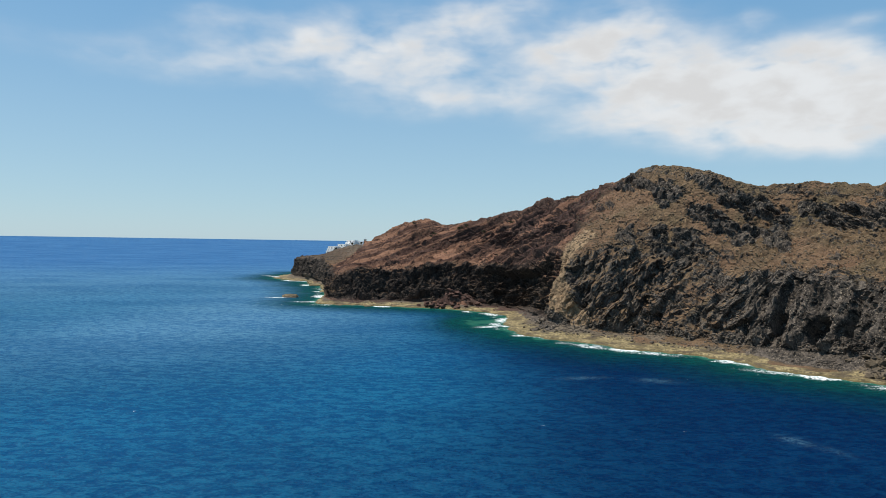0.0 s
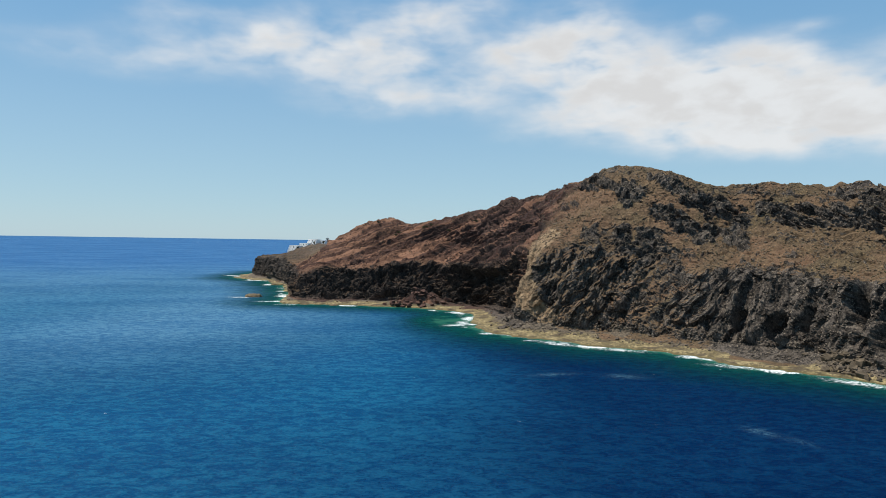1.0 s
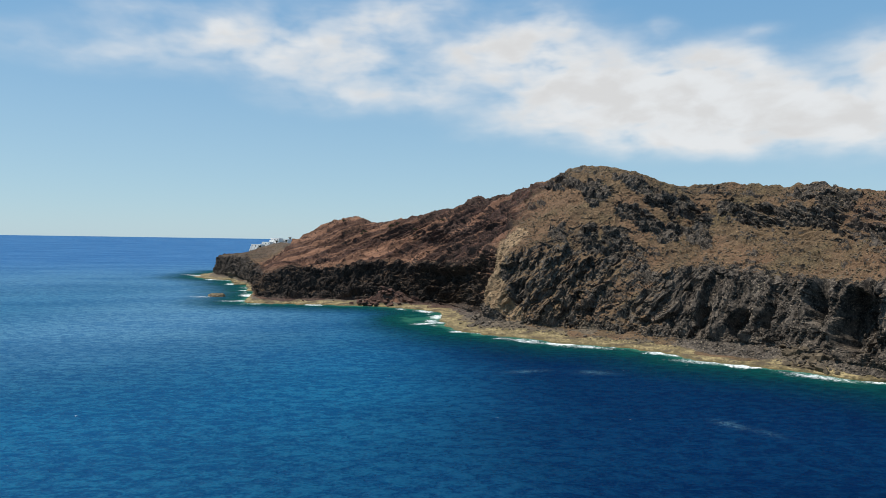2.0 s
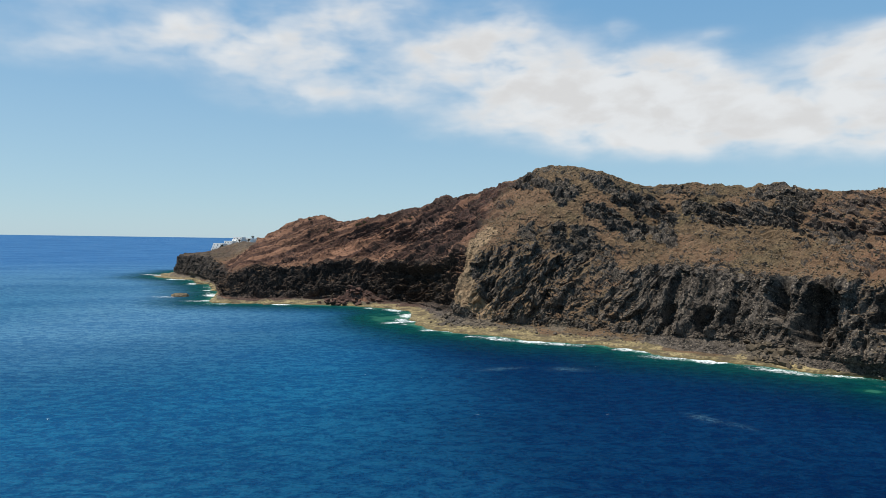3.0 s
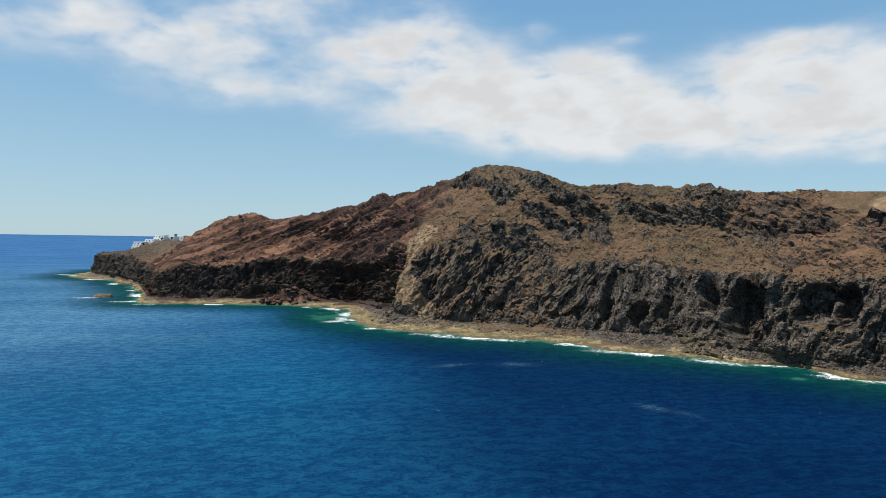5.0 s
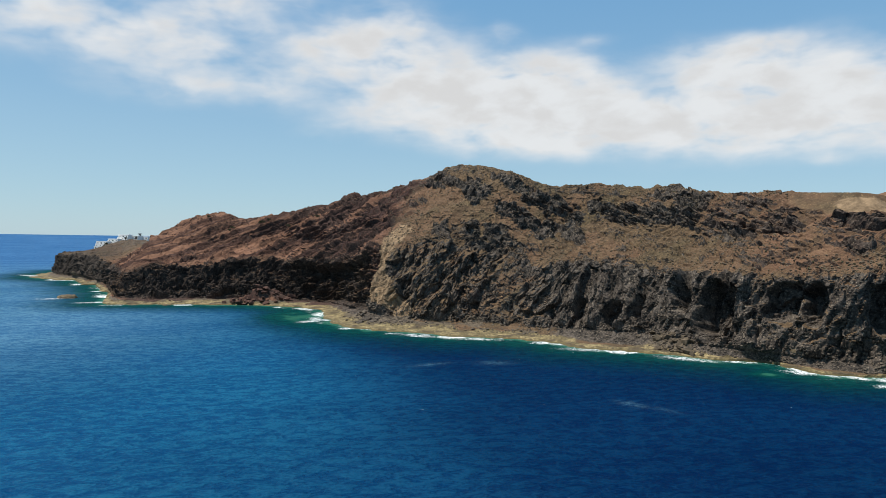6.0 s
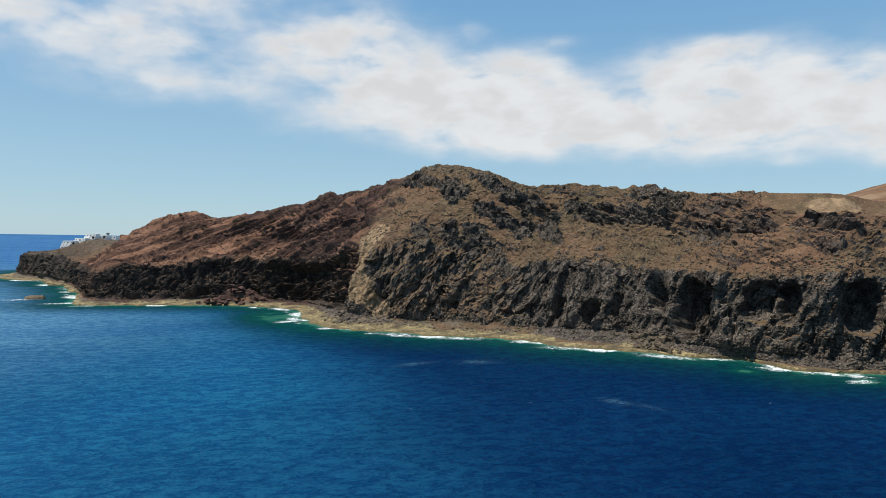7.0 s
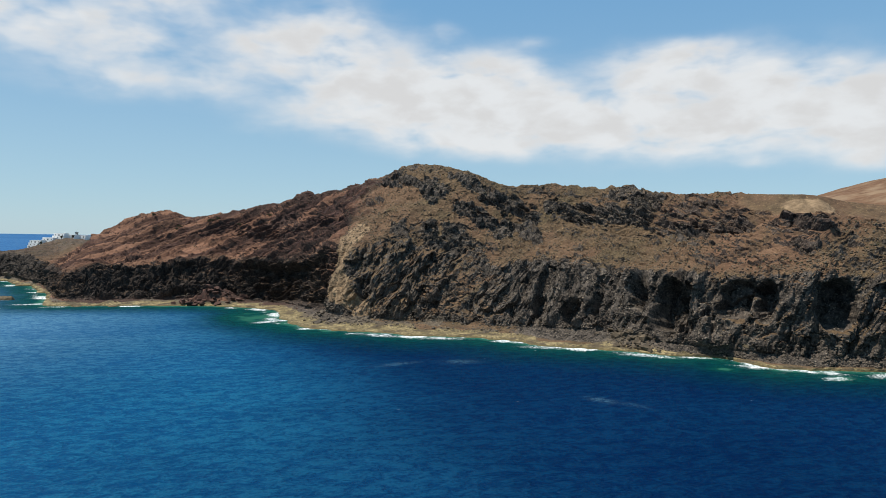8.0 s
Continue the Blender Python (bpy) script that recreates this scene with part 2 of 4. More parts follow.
    caps = n.math("MULTIPLY", n.step(n.noise(flat, 0.33, 2, 0.5), 0.775, 0.81), n.step(fleck, 0.45, 0.6))
    colour = n.mix(n.math("MAXIMUM", white, n.math("MULTIPLY", caps, 0.8)), colour, (0.80, 0.84, 0.85))

    def waves(layers):
        last = None
        for height, dist, strength in layers:
            k = n.add("ShaderNodeBump")
            k.inputs["Distance"].default_value, k.inputs["Strength"].default_value = dist, strength
            n.put(k.inputs["Height"], height)
            if last is not None:
                n.put(k.inputs["Normal"], last)
            last = k.outputs[0]
        return last

    last = waves(((swell, 6.0, 0.5), (chop, 4.5, 0.9), (ripple, 1.3, 0.9)))
    body, gloss, both = n.add("ShaderNodeBsdfDiffuse"), n.add("ShaderNodeBsdfGlossy"), n.add("ShaderNodeMixShader")
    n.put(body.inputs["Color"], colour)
    n.put(body.inputs["Normal"], waves(((swell, 2.0, 0.5), (chop, 1.2, 0.8), (ripple, 0.5, 0.8))))
    gloss.inputs["Roughness"].default_value = 0.22
    n.put(gloss.inputs["Normal"], last)
    fres = n.add("ShaderNodeFresnel")
    fres.inputs["IOR"].default_value = 1.33
    n.put(fres.inputs["Normal"], last)
    shine = n.math("MULTIPLY", n.math("POWER", n.math("MINIMUM", fres.outputs[0], 0.6), 1.6), n.math("MULTIPLY_ADD", white, -0.3, 0.32))
    n.put(both.inputs[0], shine), n.put(both.inputs[1], body.outputs[0]), n.put(both.inputs[2], gloss.outputs[0])
    n.put(n.add("ShaderNodeOutputMaterial").inputs[0], both.outputs[0])
    return m


def plain(name, lo, hi, scale, rough, bump=0.02, spec=0.4):
    m, n = material(name)
    p = n.add("ShaderNodeTexCoord").outputs["Object"]
    a, f = n.noise(p, scale, 5, 0.6), n.noise(p, scale * 7, 4, 0.65)
    c = n.mix(n.math("MULTIPLY_ADD", f, 0.35, n.math("MULTIPLY", n.step(a, 0.3, 0.7), 0.65)), lo, hi)
    finish(n, c, rough, ((f, bump, 0.6),), spec)
    return m


ROCK, DIRT, SEA = rock_material(), dirt_material(), sea_material()
STONE = plain("slope_stone", (0.035, 0.028, 0.020), (0.17, 0.13, 0.088), 0.5, 0.9, 0.2, 0.2)
BOULDER = plain("boulder_basalt", (0.035, 0.029, 0.025), (0.15, 0.12, 0.09), 0.5, 0.85, 0.25, 0.25)
BOULDER_RED = plain("boulder_tuff", (0.030, 0.017, 0.014), (0.135, 0.074, 0.056), 0.5, 0.9, 0.25, 0.2)
REEF = plain("reef_rock", (0.05, 0.038, 0.024), (0.20, 0.15, 0.085), 0.4, 0.8, 0.25, 0.3)
WHITEWASH = plain("whitewash", (0.72, 0.71, 0.68), (0.84, 0.83, 0.80), 0.3, 0.8, 0.02)
GLASS = plain("dark_window", (0.02, 0.025, 0.03), (0.05, 0.06, 0.07), 0.5, 0.15, 0.0, 0.6)
CONCRETE = plain("grey_concrete", (0.20, 0.19, 0.17), (0.33, 0.31, 0.28), 0.3, 0.85, 0.03)
LEAF = plain("scrub_leaf", (0.025, 0.03, 0.014), (0.075, 0.07, 0.036), 1.5, 0.9, 0.05, 0.2)
BARK = plain("bark", (0.06, 0.045, 0.03), (0.14, 0.11, 0.08), 2.0, 0.9, 0.03, 0.2)


# ---- noise on arrays ----
def lattice(i, j, k, seed):
    h = (i * 374761393 + j * 668265263 + k * 2147483647 + seed * 1274126177) & 0xFFFFFFFF
    h = ((h ^ (h >> 13)) * 1274126177) & 0xFFFFFFFF
    h = ((h ^ (h >> 16)) * 2246822519) & 0xFFFFFFFF
    return ((h ^ (h >> 15)) & 0xFFFFFF) / float(0xFFFFFF)


def value(p, seed=0):
    """Value noise in -1..1 at the points p (n, 3)."""
    base = np.floor(p).astype(np.int64)
    f = p - base
    f = f * f * f * (f * (f * 6 - 15) + 10)
    i, j, k = base.T
    x, y, z = f.T
    total = 0
    for dx in (0, 1):
        for dy in (0, 1):
            for dz in (0, 1):
                wgt = (x if dx else 1 - x) * (y if dy else 1 - y) * (z if dz else 1 - z)
                total = total + wgt * lattice(i + dx, j + dy, k + dz, seed)
    return total * 2 - 1


def fbm(p, size, octaves=4, seed=0, gain=0.5, ridged=False):
    total, amp, norm = 0, 1.0, 0.0
    q = p / size
    for o in range(octaves):
        v = value(q, seed + o * 17)
        total = total + amp * ((1 - 2 * np.abs(v)) if ridged else v)
        norm += amp
        amp *= gain
        q = q * 2.03 + 11.7
    return total / norm


def facets(p, size, seed=0):
    """Broken rock: blocks with flat, tilted faces, each at its own height (about -1 .. 1)."""
    q = p / size
    base = np.floor(q).astype(np.int64)
    best = np.full(len(q), 9.0)
    off, cell = np.zeros_like(q), np.zeros_like(base)
    for dx in (-1, 0, 1):
        for dy in (-1, 0, 1):
            for dz in (-1, 0, 1):
                c = base + (dx, dy, dz)
                i, j, k = c.T
                s = q - np.stack([i + lattice(i, j, k, seed), j + lattice(i, j, k, seed + 1), k + lattice(i, j, k, seed + 2)], 1)
                d = (s ** 2).sum(1)
                near = d < best
                best = np.where(near, d, best)
                off[near], cell[near] = s[near], c[near]
    i, j, k = cell.T
    tilt = np.stack([lattice(i, j, k, seed + a) for a in (4, 5, 6)], 1) - 0.5
    return 1.2 * (lattice(i, j, k, seed + 3) - 0.5) + 1.6 * (off * tilt).sum(1)


def smooth(x, lo, hi):
    t = np.clip((x - lo) / (hi - lo), 0, 1)
    return t * t * (3 - 2 * t)


def spline(ctrl, u):
    """Catmull-Rom through the rows of ctrl at the places u (0 .. rows-1)."""
    c = np.asarray(ctrl, float)
    c = np.vstack([2 * c[0] - c[1], c, 2 * c[-1] - c[-2]])
    i = np.clip(np.floor(u).astype(int), 0, len(c) - 4)
    t = (u - i)[:, None]
    a, b, d, e = c[i], c[i + 1], c[i + 2], c[i + 3]
    return 0.5 * (2 * b + (d - a) * t + (2 * a - 5 * b + 4 * d - e) * t ** 2 + (3 * b - a - 3 * d + e) * t ** 3)


def near_line(p, line):
    """Distance of the points p from a polyline."""
    line = np.asarray(line, float)
    best = np.full(len(p), 1e9)
    for a, b in zip(line[:-1], line[1:]):
        ab = b - a
        t = np.clip(((p - a) @ ab) / (ab @ ab), 0, 1)
        best = np.minimum(best, np.linalg.norm(p - a - t[:, None] * ab, axis=1))
    return best


def grid_mesh(name, verts, rows, cols, mat, attrs=(), flip=False, soft=True):
    """A sheet of quads; verts (rows * cols, 3) row by row; attrs: (name, values)."""
    me = bpy.data.meshes.new(name)
    idx = np.arange(rows * cols).reshape(rows, cols)
    quads = np.stack([idx[:-1, :-1], idx[:-1, 1:], idx[1:, 1:], idx[1:, :-1]], -1).reshape(-1, 4)
    if flip:
        quads = quads[:, ::-1]
    me.vertices.add(len(verts))
    me.vertices.foreach_set("co", np.asarray(verts, np.float32).ravel())
    me.loops.add(quads.size)
    me.loops.foreach_set("vertex_index", quads.ravel().astype(np.int32))
    me.polygons.add(len(quads))
    me.polygons.foreach_set("loop_start", np.arange(0, quads.size, 4, dtype=np.int32))
    me.update(calc_edges=True)
    me.polygons.foreach_set("use_smooth", np.full(len(quads), soft))
    for key, vals in attrs:
        at = me.attributes.new(key, "FLOAT", "POINT")
        at.data.foreach_set("value", np.asarray(vals, np.float32))
    me.materials.append(mat)
    return new(name, me)


# ---- the headland: plan of its shore, cliff foot, cliff lip, mid slope and ridge, all in metres ----
SHORE = [(285, 120), (246, 197), (215, 210), (203, 247), (187, 261), (172, 278), (161, 292), (145, 303), (135, 322), (119, 344),
         (100, 352), (88, 363), (68, 382), (48, 403), (41, 432), (44, 475), (45, 506), (25, 533), (-5, 550), (-50, 562), (-95, 569),
         (-107, 588), (-118, 706), (-165, 845), (-222, 940), (-215, 1080)]
FOOT = [(292, 128, 4), (249, 199, 4), (227, 212, 4), (205, 247, 4), (195, 264, 4), (189, 285, 5), (183, 308, 5), (173, 324, 4),
        (156, 343, 4), (140, 354, 4), (124, 374, 4), (107, 393, 3), (93, 402, 4), (76, 411, 5), (67, 437, 5), (64, 482, 4),
        (58, 522, 3), (40, 546, 3), (12, 568, 3), (-34, 580, 3), (-79, 584, 3), (-101, 597, 4), (-114, 706, 4), (-158, 850, 4),
        (-205, 945, 4), (-200, 1080, 4)]
LIP = [(300, 138, 40), (251, 202, 40), (229, 214, 42), (210, 250, 36), (202, 268, 37), (197, 291, 37), (194, 316, 39), (188, 339, 41),
       (172, 364, 40), (157, 374, 37), (143, 402, 46), (124, 411, 48), (103, 422, 52), (82, 437, 47), (78, 468, 45), (68, 500, 38),
       (59, 535, 33), (45, 565, 33), (20, 596, 32), (-30, 614, 28), (-72, 622, 24), (-97, 630, 20), (-112, 712, 21), (-150, 856, 27),
       (-199, 948, 26), (-190, 1080, 26)]
BROW = [(310, 150, 58), (266, 218, 57), (246, 232, 58), (233, 268, 57), (231, 290, 59), (227, 317, 56), (216, 345, 57), (212, 375, 65),
        (191, 400, 65), (177, 406, 64), (151, 421, 72), (130, 434, 73), (112, 452, 72), (98, 472, 68), (92, 498, 64), (83, 530, 59),
        (66, 560, 52), (51, 592, 51), (18, 642, 51), (-20, 662, 47), (-60, 690, 41), (-84, 700, 37), (-102, 738, 26), (-128, 880, 29),
        (-168, 985, 31), (-165, 1090, 31)]
RIDGE = [(345, 180, 73), (292, 234, 75), (264, 248, 79), (252, 284, 80.5), (252, 318, 82), (244, 344, 86), (237, 374, 89), (226, 402, 91),
         (208, 418, 90.5), (187, 433, 93), (166, 454, 102), (147, 496, 108.5), (130, 520, 99), (109, 556, 91), (98, 573, 87.5), (86, 591, 85.5),
         (65, 620, 79.5), (35, 660, 72.5), (5, 690, 69.5), (-22, 728, 71.5), (-46, 765, 66.5), (-66, 778, 55.5), (-88, 800, 36), (-92, 915, 38),
         (-106, 1018, 45), (-100, 1100, 45)]


# outcrops on the slopes: half width and the line each follows
CRAGS = [(4, [(118, 500, 98), (128, 481, 96), (139, 453, 92), (144, 434, 84)]),
         (2, [(161, 440, 97), (172, 421, 84), (188, 410, 76), (194, 398, 69)]),
         (3, [(154, 418, 74), (162, 409, 68), (170, 399, 59), (184, 399, 61), (188, 377, 56)]),
         (3, [(129, 420, 60), (124, 407, 47), (120, 403, 37)]),
         (4, [(142, 410, 57), (145, 398, 48), (149, 386, 41)]),
         (2, [(113, 432, 60), (114, 415, 51)]),
         (4, [(207, 392, 76), (217, 373, 69), (222, 357, 72), (229, 328, 68)]),
         (4, [(236, 358, 84), (236, 327, 80), (230, 330, 72)]),
         (2, [(237, 304, 75), (243, 282, 76)]),
         (2, [(230, 294, 58), (232, 279, 61), (236, 264, 64)]),
         (0.5, [(240, 247, 63), (249, 239, 66), (256, 226, 63)]),
         (0.5, [(236, 240, 55), (239, 227, 52)]),
         (2, [(146, 488, 103), (125, 515, 94), (105, 548, 86), (85, 580, 80)])]
# caves and hollows: place, half width, half height, depth
HOLLOWS = ((198, 289, 25, 6, 15, 14), (200, 270, 19, 9, 16, 16), (213, 243, 27, 7, 9, 8), (222, 234, 27, 7, 10, 12),
           (237, 212, 28, 9, 11, 12), (178, 326, 15, 5, 10, 7), (168, 343, 15, 4, 9, 6), (187, 315, 17, 4, 9, 6),
           (141, 404, 44, 6, 10, 3), (86, 415, 22, 5, 9, 5), (240, 198, 24, 7, 14, 6))


def build_headland():
    last = len(SHORE) - 1
    dense = np.linspace(0, last, 4000)
    track = spline(np.asarray(LIP)[:, :2] * 0.6 + np.asarray(SHORE) * 0.4, dense)
    gaps = np.linalg.norm(np.diff(track, axis=0), axis=1)
    pitch = np.interp(dense[1:], [0, 13, 17, 21, 23, last], [0.58, 0.60, 0.9, 1.1, 1.6, 2.4])
    count = np.concatenate([[0], np.cumsum(gaps / pitch)])
    u = np.interp(np.arange(0, count[-1]), count, dense)
    cols = len(u)
    shore = np.column_stack([spline(SHORE, u), np.zeros(cols)])
    foot, lip, brow, ridge = (spline(c, u) for c in (FOOT, LIP, BROW, RIDGE))
    # ragged water's edge
    out = shore[:, :2] - foot[:, :2]
    out /= np.linalg.norm(out, axis=1)[:, None] + 1e-6
    edge3 = np.column_stack([shore[:, :2], np.zeros(cols)])
    jag = (6.0 - 3.5 * smooth(u, 12.5, 13.5) * smooth(u, 18.5, 17.5) + 9.0 * smooth(u, 21.3, 22.0)) * fbm(edge3, 20, 3, 5) + 3.0 * fbm(edge3, 5, 3, 9)
    wide = np.linalg.norm(shore[:, :2] - foot[:, :2], axis=1)
    jag = np.maximum(jag, -0.7 * wide)
    shore[:, :2] += out * jag[:, None]
    sunk = np.column_stack([shore[:, :2] + out * 16, np.full(cols, -8.0)])
    inland = ridge[:, :2] - lip[:, :2]
    inland /= np.linalg.norm(inland, axis=1)[:, None] + 1e-6
    back = np.column_stack([ridge[:, :2] + inland * 45, ridge[:, 2] - 4])
    rear = np.column_stack([ridge[:, :2] + np.array([0.86, 0.5]) * 160, ridge[:, 2] * 0.75])
    end = np.column_stack([ridge[:, :2] + np.array([0.86, 0.5]) * 420, np.full(cols, -6.0)])
    guides = [sunk, shore, foot, lip, brow, ridge, back, rear, end]
    rows_each = [6, 34, 106, 72, 82, 20, 12, 8]
    v = np.concatenate([np.linspace(k, k + 1, c, endpoint=False) for k, c in enumerate(rows_each)] + [[len(rows_each)]])
    rows = len(v)
    U, V = np.meshgrid(u, v)
    # wander of the lip and brow lines
    run = np.column_stack([track[np.searchsorted(dense, u).clip(0, 3999)], np.zeros(cols)])
    wander = 0.16 * fbm(run, 30, 3, 31) + 0.10 * fbm(run, 9, 3, 37)
    Vw = V + wander[None, :] * smooth(V, 2.0, 2.8) * smooth(V, 4.6, 3.6)
    k = np.clip(np.floor(Vw).astype(int), 0, len(guides) - 2)
    f = (Vw - k)[..., None]
    G = np.stack(guides)
    cidx = np.broadcast_to(np.arange(cols), (rows, cols))
    P = G[k, cidx] * (1 - f) + G[k + 1, cidx] * f
    # rounded slope above the brow, soft crest
    P[..., 2] += 5.0 * np.sin(np.pi * np.clip(Vw - 4, 0, 1)) * smooth(U, 2, 4)
    # the shore platform stands a little out of the water
    on_shelf = (V >= 1) & (V < 2)
    P[..., 2] = np.where(on_shelf, 0.95 * smooth(V, 1.0, 1.10) + (P[..., 2] - 0.95) * smooth(V, 1.25, 2.0), P[..., 2])

    def normals(Q):
        a = np.gradient(Q, axis=1)
        b = np.gradient(Q, axis=0)
        nn = np.cross(a, b)
        nn /= np.linalg.norm(nn, axis=-1)[..., None] + 1e-9
        return nn

    N = normals(P)
    if N[rows // 2, cols // 2, 2] < 0:
        N = -N
    # broad normals carry the displacement
    flatP, flatN = P.reshape(-1, 3), N.reshape(-1, 3).copy()
    Uf, Vf = U.ravel(), Vw.ravel()
    cliff = smooth(Vf, 1.95, 2.1) * smooth(Vf, 3.25, 2.85)
    slope = smooth(Vf, 2.85, 3.3) * smooth(Vf, 5.6, 5.0)
    land = smooth(Vf, 1.95, 2.15) * smooth(Vf, 6.5, 5.2)
    Us = Uf + 0.028 * (flatP[:, 2] - 45)
    red = smooth(Us + 0.5 * fbm(flatP, 18, 3, 71), 13.0, 13.9)
    tint = 0.4 * smooth(fbm(flatP, 60, 3, 73), 0.05, 0.35) * slope
    red *= smooth(Uf, 23.0, 21.8)
    # craggy outcrops: along the crest and in bands down from the summit
    lean = flatP @ np.array([[1, 0, 0.35], [0, 1, 0], [-0.5, 0, 1.0]])
    crag = 0.5 * smooth(fbm(lean * (1, 1, 2.0), 34, 5, 81, 0.62), 0.12, 0.30)
    crag = np.maximum(crag, 0.5 * smooth(fbm(lean * (1, 1, 2.4), 13, 4, 82, 0.62), 0.10, 0.27) * smooth(Uf, 9.5, 7))
    crest = 0.6 * smooth(Vf, 4.5, 4.75) * smooth(Vf, 5.1, 4.9) * smooth(fbm(flatP, 26, 3, 83), -0.05, 0.2) * smooth(Uf, 3.2, 4.2)
    bands = np.minimum.reduce([near_line(flatP, line) - wide for wide, line in CRAGS])
    bands = smooth(bands + 6 * fbm(lean, 12, 3, 85) + 3.5 * fbm(lean, 4, 2, 86), 5, 1.5)
    crag = np.clip(np.maximum.reduce([crag * 0.9, crest, bands]), 0, 1) * slope
    bare = np.linalg.norm((flatP - (258, 254, 75)) / (1.0, 1.9, 0.55), axis=1)
    dirt = smooth(bare + 4 * fbm(flatP, 12, 2, 87), 17, 11) * smooth(Vf, 4.1, 4.4)
    dirt = np.maximum(dirt, smooth(Uf + 0.3 * fbm(flatP, 14, 2, 89), 2.9, 2.3) * smooth(Vf + 0.15 * fbm(flatP, 10, 2, 90), 4.4, 4.6))
    crag *= (1 - dirt) * (1 - smooth(Vf, 4.45, 4.65) * smooth(Uf, 3.6, 3.0))
    # big buttresses and gullies on the cliff, finer crags everywhere
    tall = (flatP + flatP[:, 2:] * np.array([-0.45, 0.1, 0])) * (1, 1, 0.35)
    swirl = np.stack([fbm(flatP, 42, 2, q) for q in (26, 27, 28)], 1)
    ribs = (flatP + 8 * swirl + flatP[:, 2:] * np.array([-0.22, 0.1, 0])) * (1, 1, 0.42)
    tall = tall + 8 * swirl
    d = cliff * (5.5 * fbm(tall, 24, 3, 11) + 3.2 * fbm(tall, 10, 3, 12, 0.55, True))
    d += slope * (3.4 * fbm(flatP, 38, 3, 13) + 1.9 * fbm(lean, 13, 4, 14, 0.55, True))
    warp = np.stack([fbm(flatP, 6, 2, q) for q in (21, 22, 23)], 1)
    own = 0.5 + 0.5 * value((flatP + 1.8 * warp) / 3.0, 24)
    rough = np.clip(cliff * 0.9 + crag * 1.3 + slope * 0.16, 0, 1.6) * (1 - 0.55 * smooth(Vf, 4.7, 4.95))
    # the cliff breaks into leaning columns, the outcrops into slabs along their beds
    face = np.where(cliff > 0.02)[0]
    columns = (ribs + 1.5 * warp)[face]
    d[face] += cliff[face] * (3.0 * facets(columns, 8.0, 29) + 1.5 * facets(columns, 3.6, 129) + 0.75 * facets(columns, 1.7, 229))
    knob = np.where(crag > 0.02)[0]
    bedding = np.array([0.24, -0.21, 0.92]) / np.linalg.norm((0.24, -0.21, 0.92))
    slabs = flatP[knob] + 1.2 * warp[knob]
    slabs = slabs + 1.0 * (slabs @ bedding)[:, None] * bedding
    low = 1 - 0.7 * smooth(Vf[knob], 4.6, 4.9)
    d[knob] += crag[knob] * low * (3.0 * facets(slabs, 8.5, 31) + 1.1 * facets(slabs, 3.6, 131) + 0.2 * facets(slabs, 1.6, 231))
    # rubble terraces on the soil, slabs of tuff on the red slope
    zone = np.where((slope > 0.02) & (Vf < 5.2) & (red < 0.95))[0]
    loose = flatP[zone] + 1.0 * warp[zone]
    loose = loose + 0.8 * (loose @ bedding)[:, None] * bedding
    d[zone] += slope[zone] * (1 - red[zone]) * (1 - crag[zone]) * 0.7 * facets(loose, 7.0, 33)
    tuffs = np.where((red > 0.02) & (land > 0.02))[0]
    layers = np.array([-0.33, 0.31, 0.89])
    sheets = flatP[tuffs] + 1.2 * warp[tuffs]
    sheets = sheets + 1.6 * (sheets @ layers)[:, None] * layers
    d[tuffs] += red[tuffs] * land[tuffs] * (0.7 * facets(sheets, 12.0, 35) + 0.35 * facets(sheets, 5.0, 135))
    calm = 1 - 0.7 * red
    d += rough * calm * 0.6 * fbm(ribs, 5.0, 4, 25, 0.55, True)
    ownb = 0.5 + 0.5 * value((ribs + 0.7 * warp) / 1.1, 44)
    d += land * calm * (0.14 * (ownb - 0.5) + 0.16 * fbm(flatP, 2.6, 3, 45, 0.6, True))
    # the outcrops break along beds that dip towards the east
    dip = flatP @ np.array([0.24, -0.21, 0.92]) + 2.0 * fbm(flatP, 20, 3, 47) + 0.8 * fbm(flatP, 5, 3, 48)
    for thick, amp in ((5.8, 3.0), (2.3, 0.7)):
        saw = (dip / thick) % 1.0
        d += np.clip(crag + 0.16 * slope, 0, 1) * (1 - 0.6 * smooth(Vf, 4.6, 4.9)) * smooth(Us, 14, 13) * amp * (smooth(saw, 0.0, 0.7) - smooth(saw, 0.8, 0.97) - 0.35)
    # tilted beds of tuff stand out as ledges
    bed = flatP @ np.array([-0.33, 0.31, 0.89]) + 3.0 * fbm(flatP, 40, 3, 51) + 0.5 * fbm(flatP, 9, 2, 52)
    beds = np.clip(red + 0.35 * slope * smooth(Uf, 9, 6), 0, 1)
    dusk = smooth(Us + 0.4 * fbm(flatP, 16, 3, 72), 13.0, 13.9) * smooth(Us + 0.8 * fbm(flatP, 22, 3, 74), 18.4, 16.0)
    strata = np.zeros(len(flatP))
    for thick, amp in ((7.0, 3.6), (2.8, 1.7)):
        saw = (bed / thick) % 1.0
        layer = np.floor(bed / thick).astype(np.int64)
        strata += 0.5 * lattice(layer, layer * 0 + 7, layer * 0, int(thick))
        strong = smooth(fbm(flatP * (1, 1, 2), 18, 3, 53 + int(thick)), -0.3, 0.25)
        d += beds * (1 + 0.5 * dusk) * land * amp * strong * (smooth(saw, 0.0, 0.75) - smooth(saw, 0.84, 0.97) - 0.35)
    red = np.maximum(red, tint * smooth(Uf, 23.0, 21.8))
    # hollows in the cliff
    hollow = np.zeros(len(flatP))
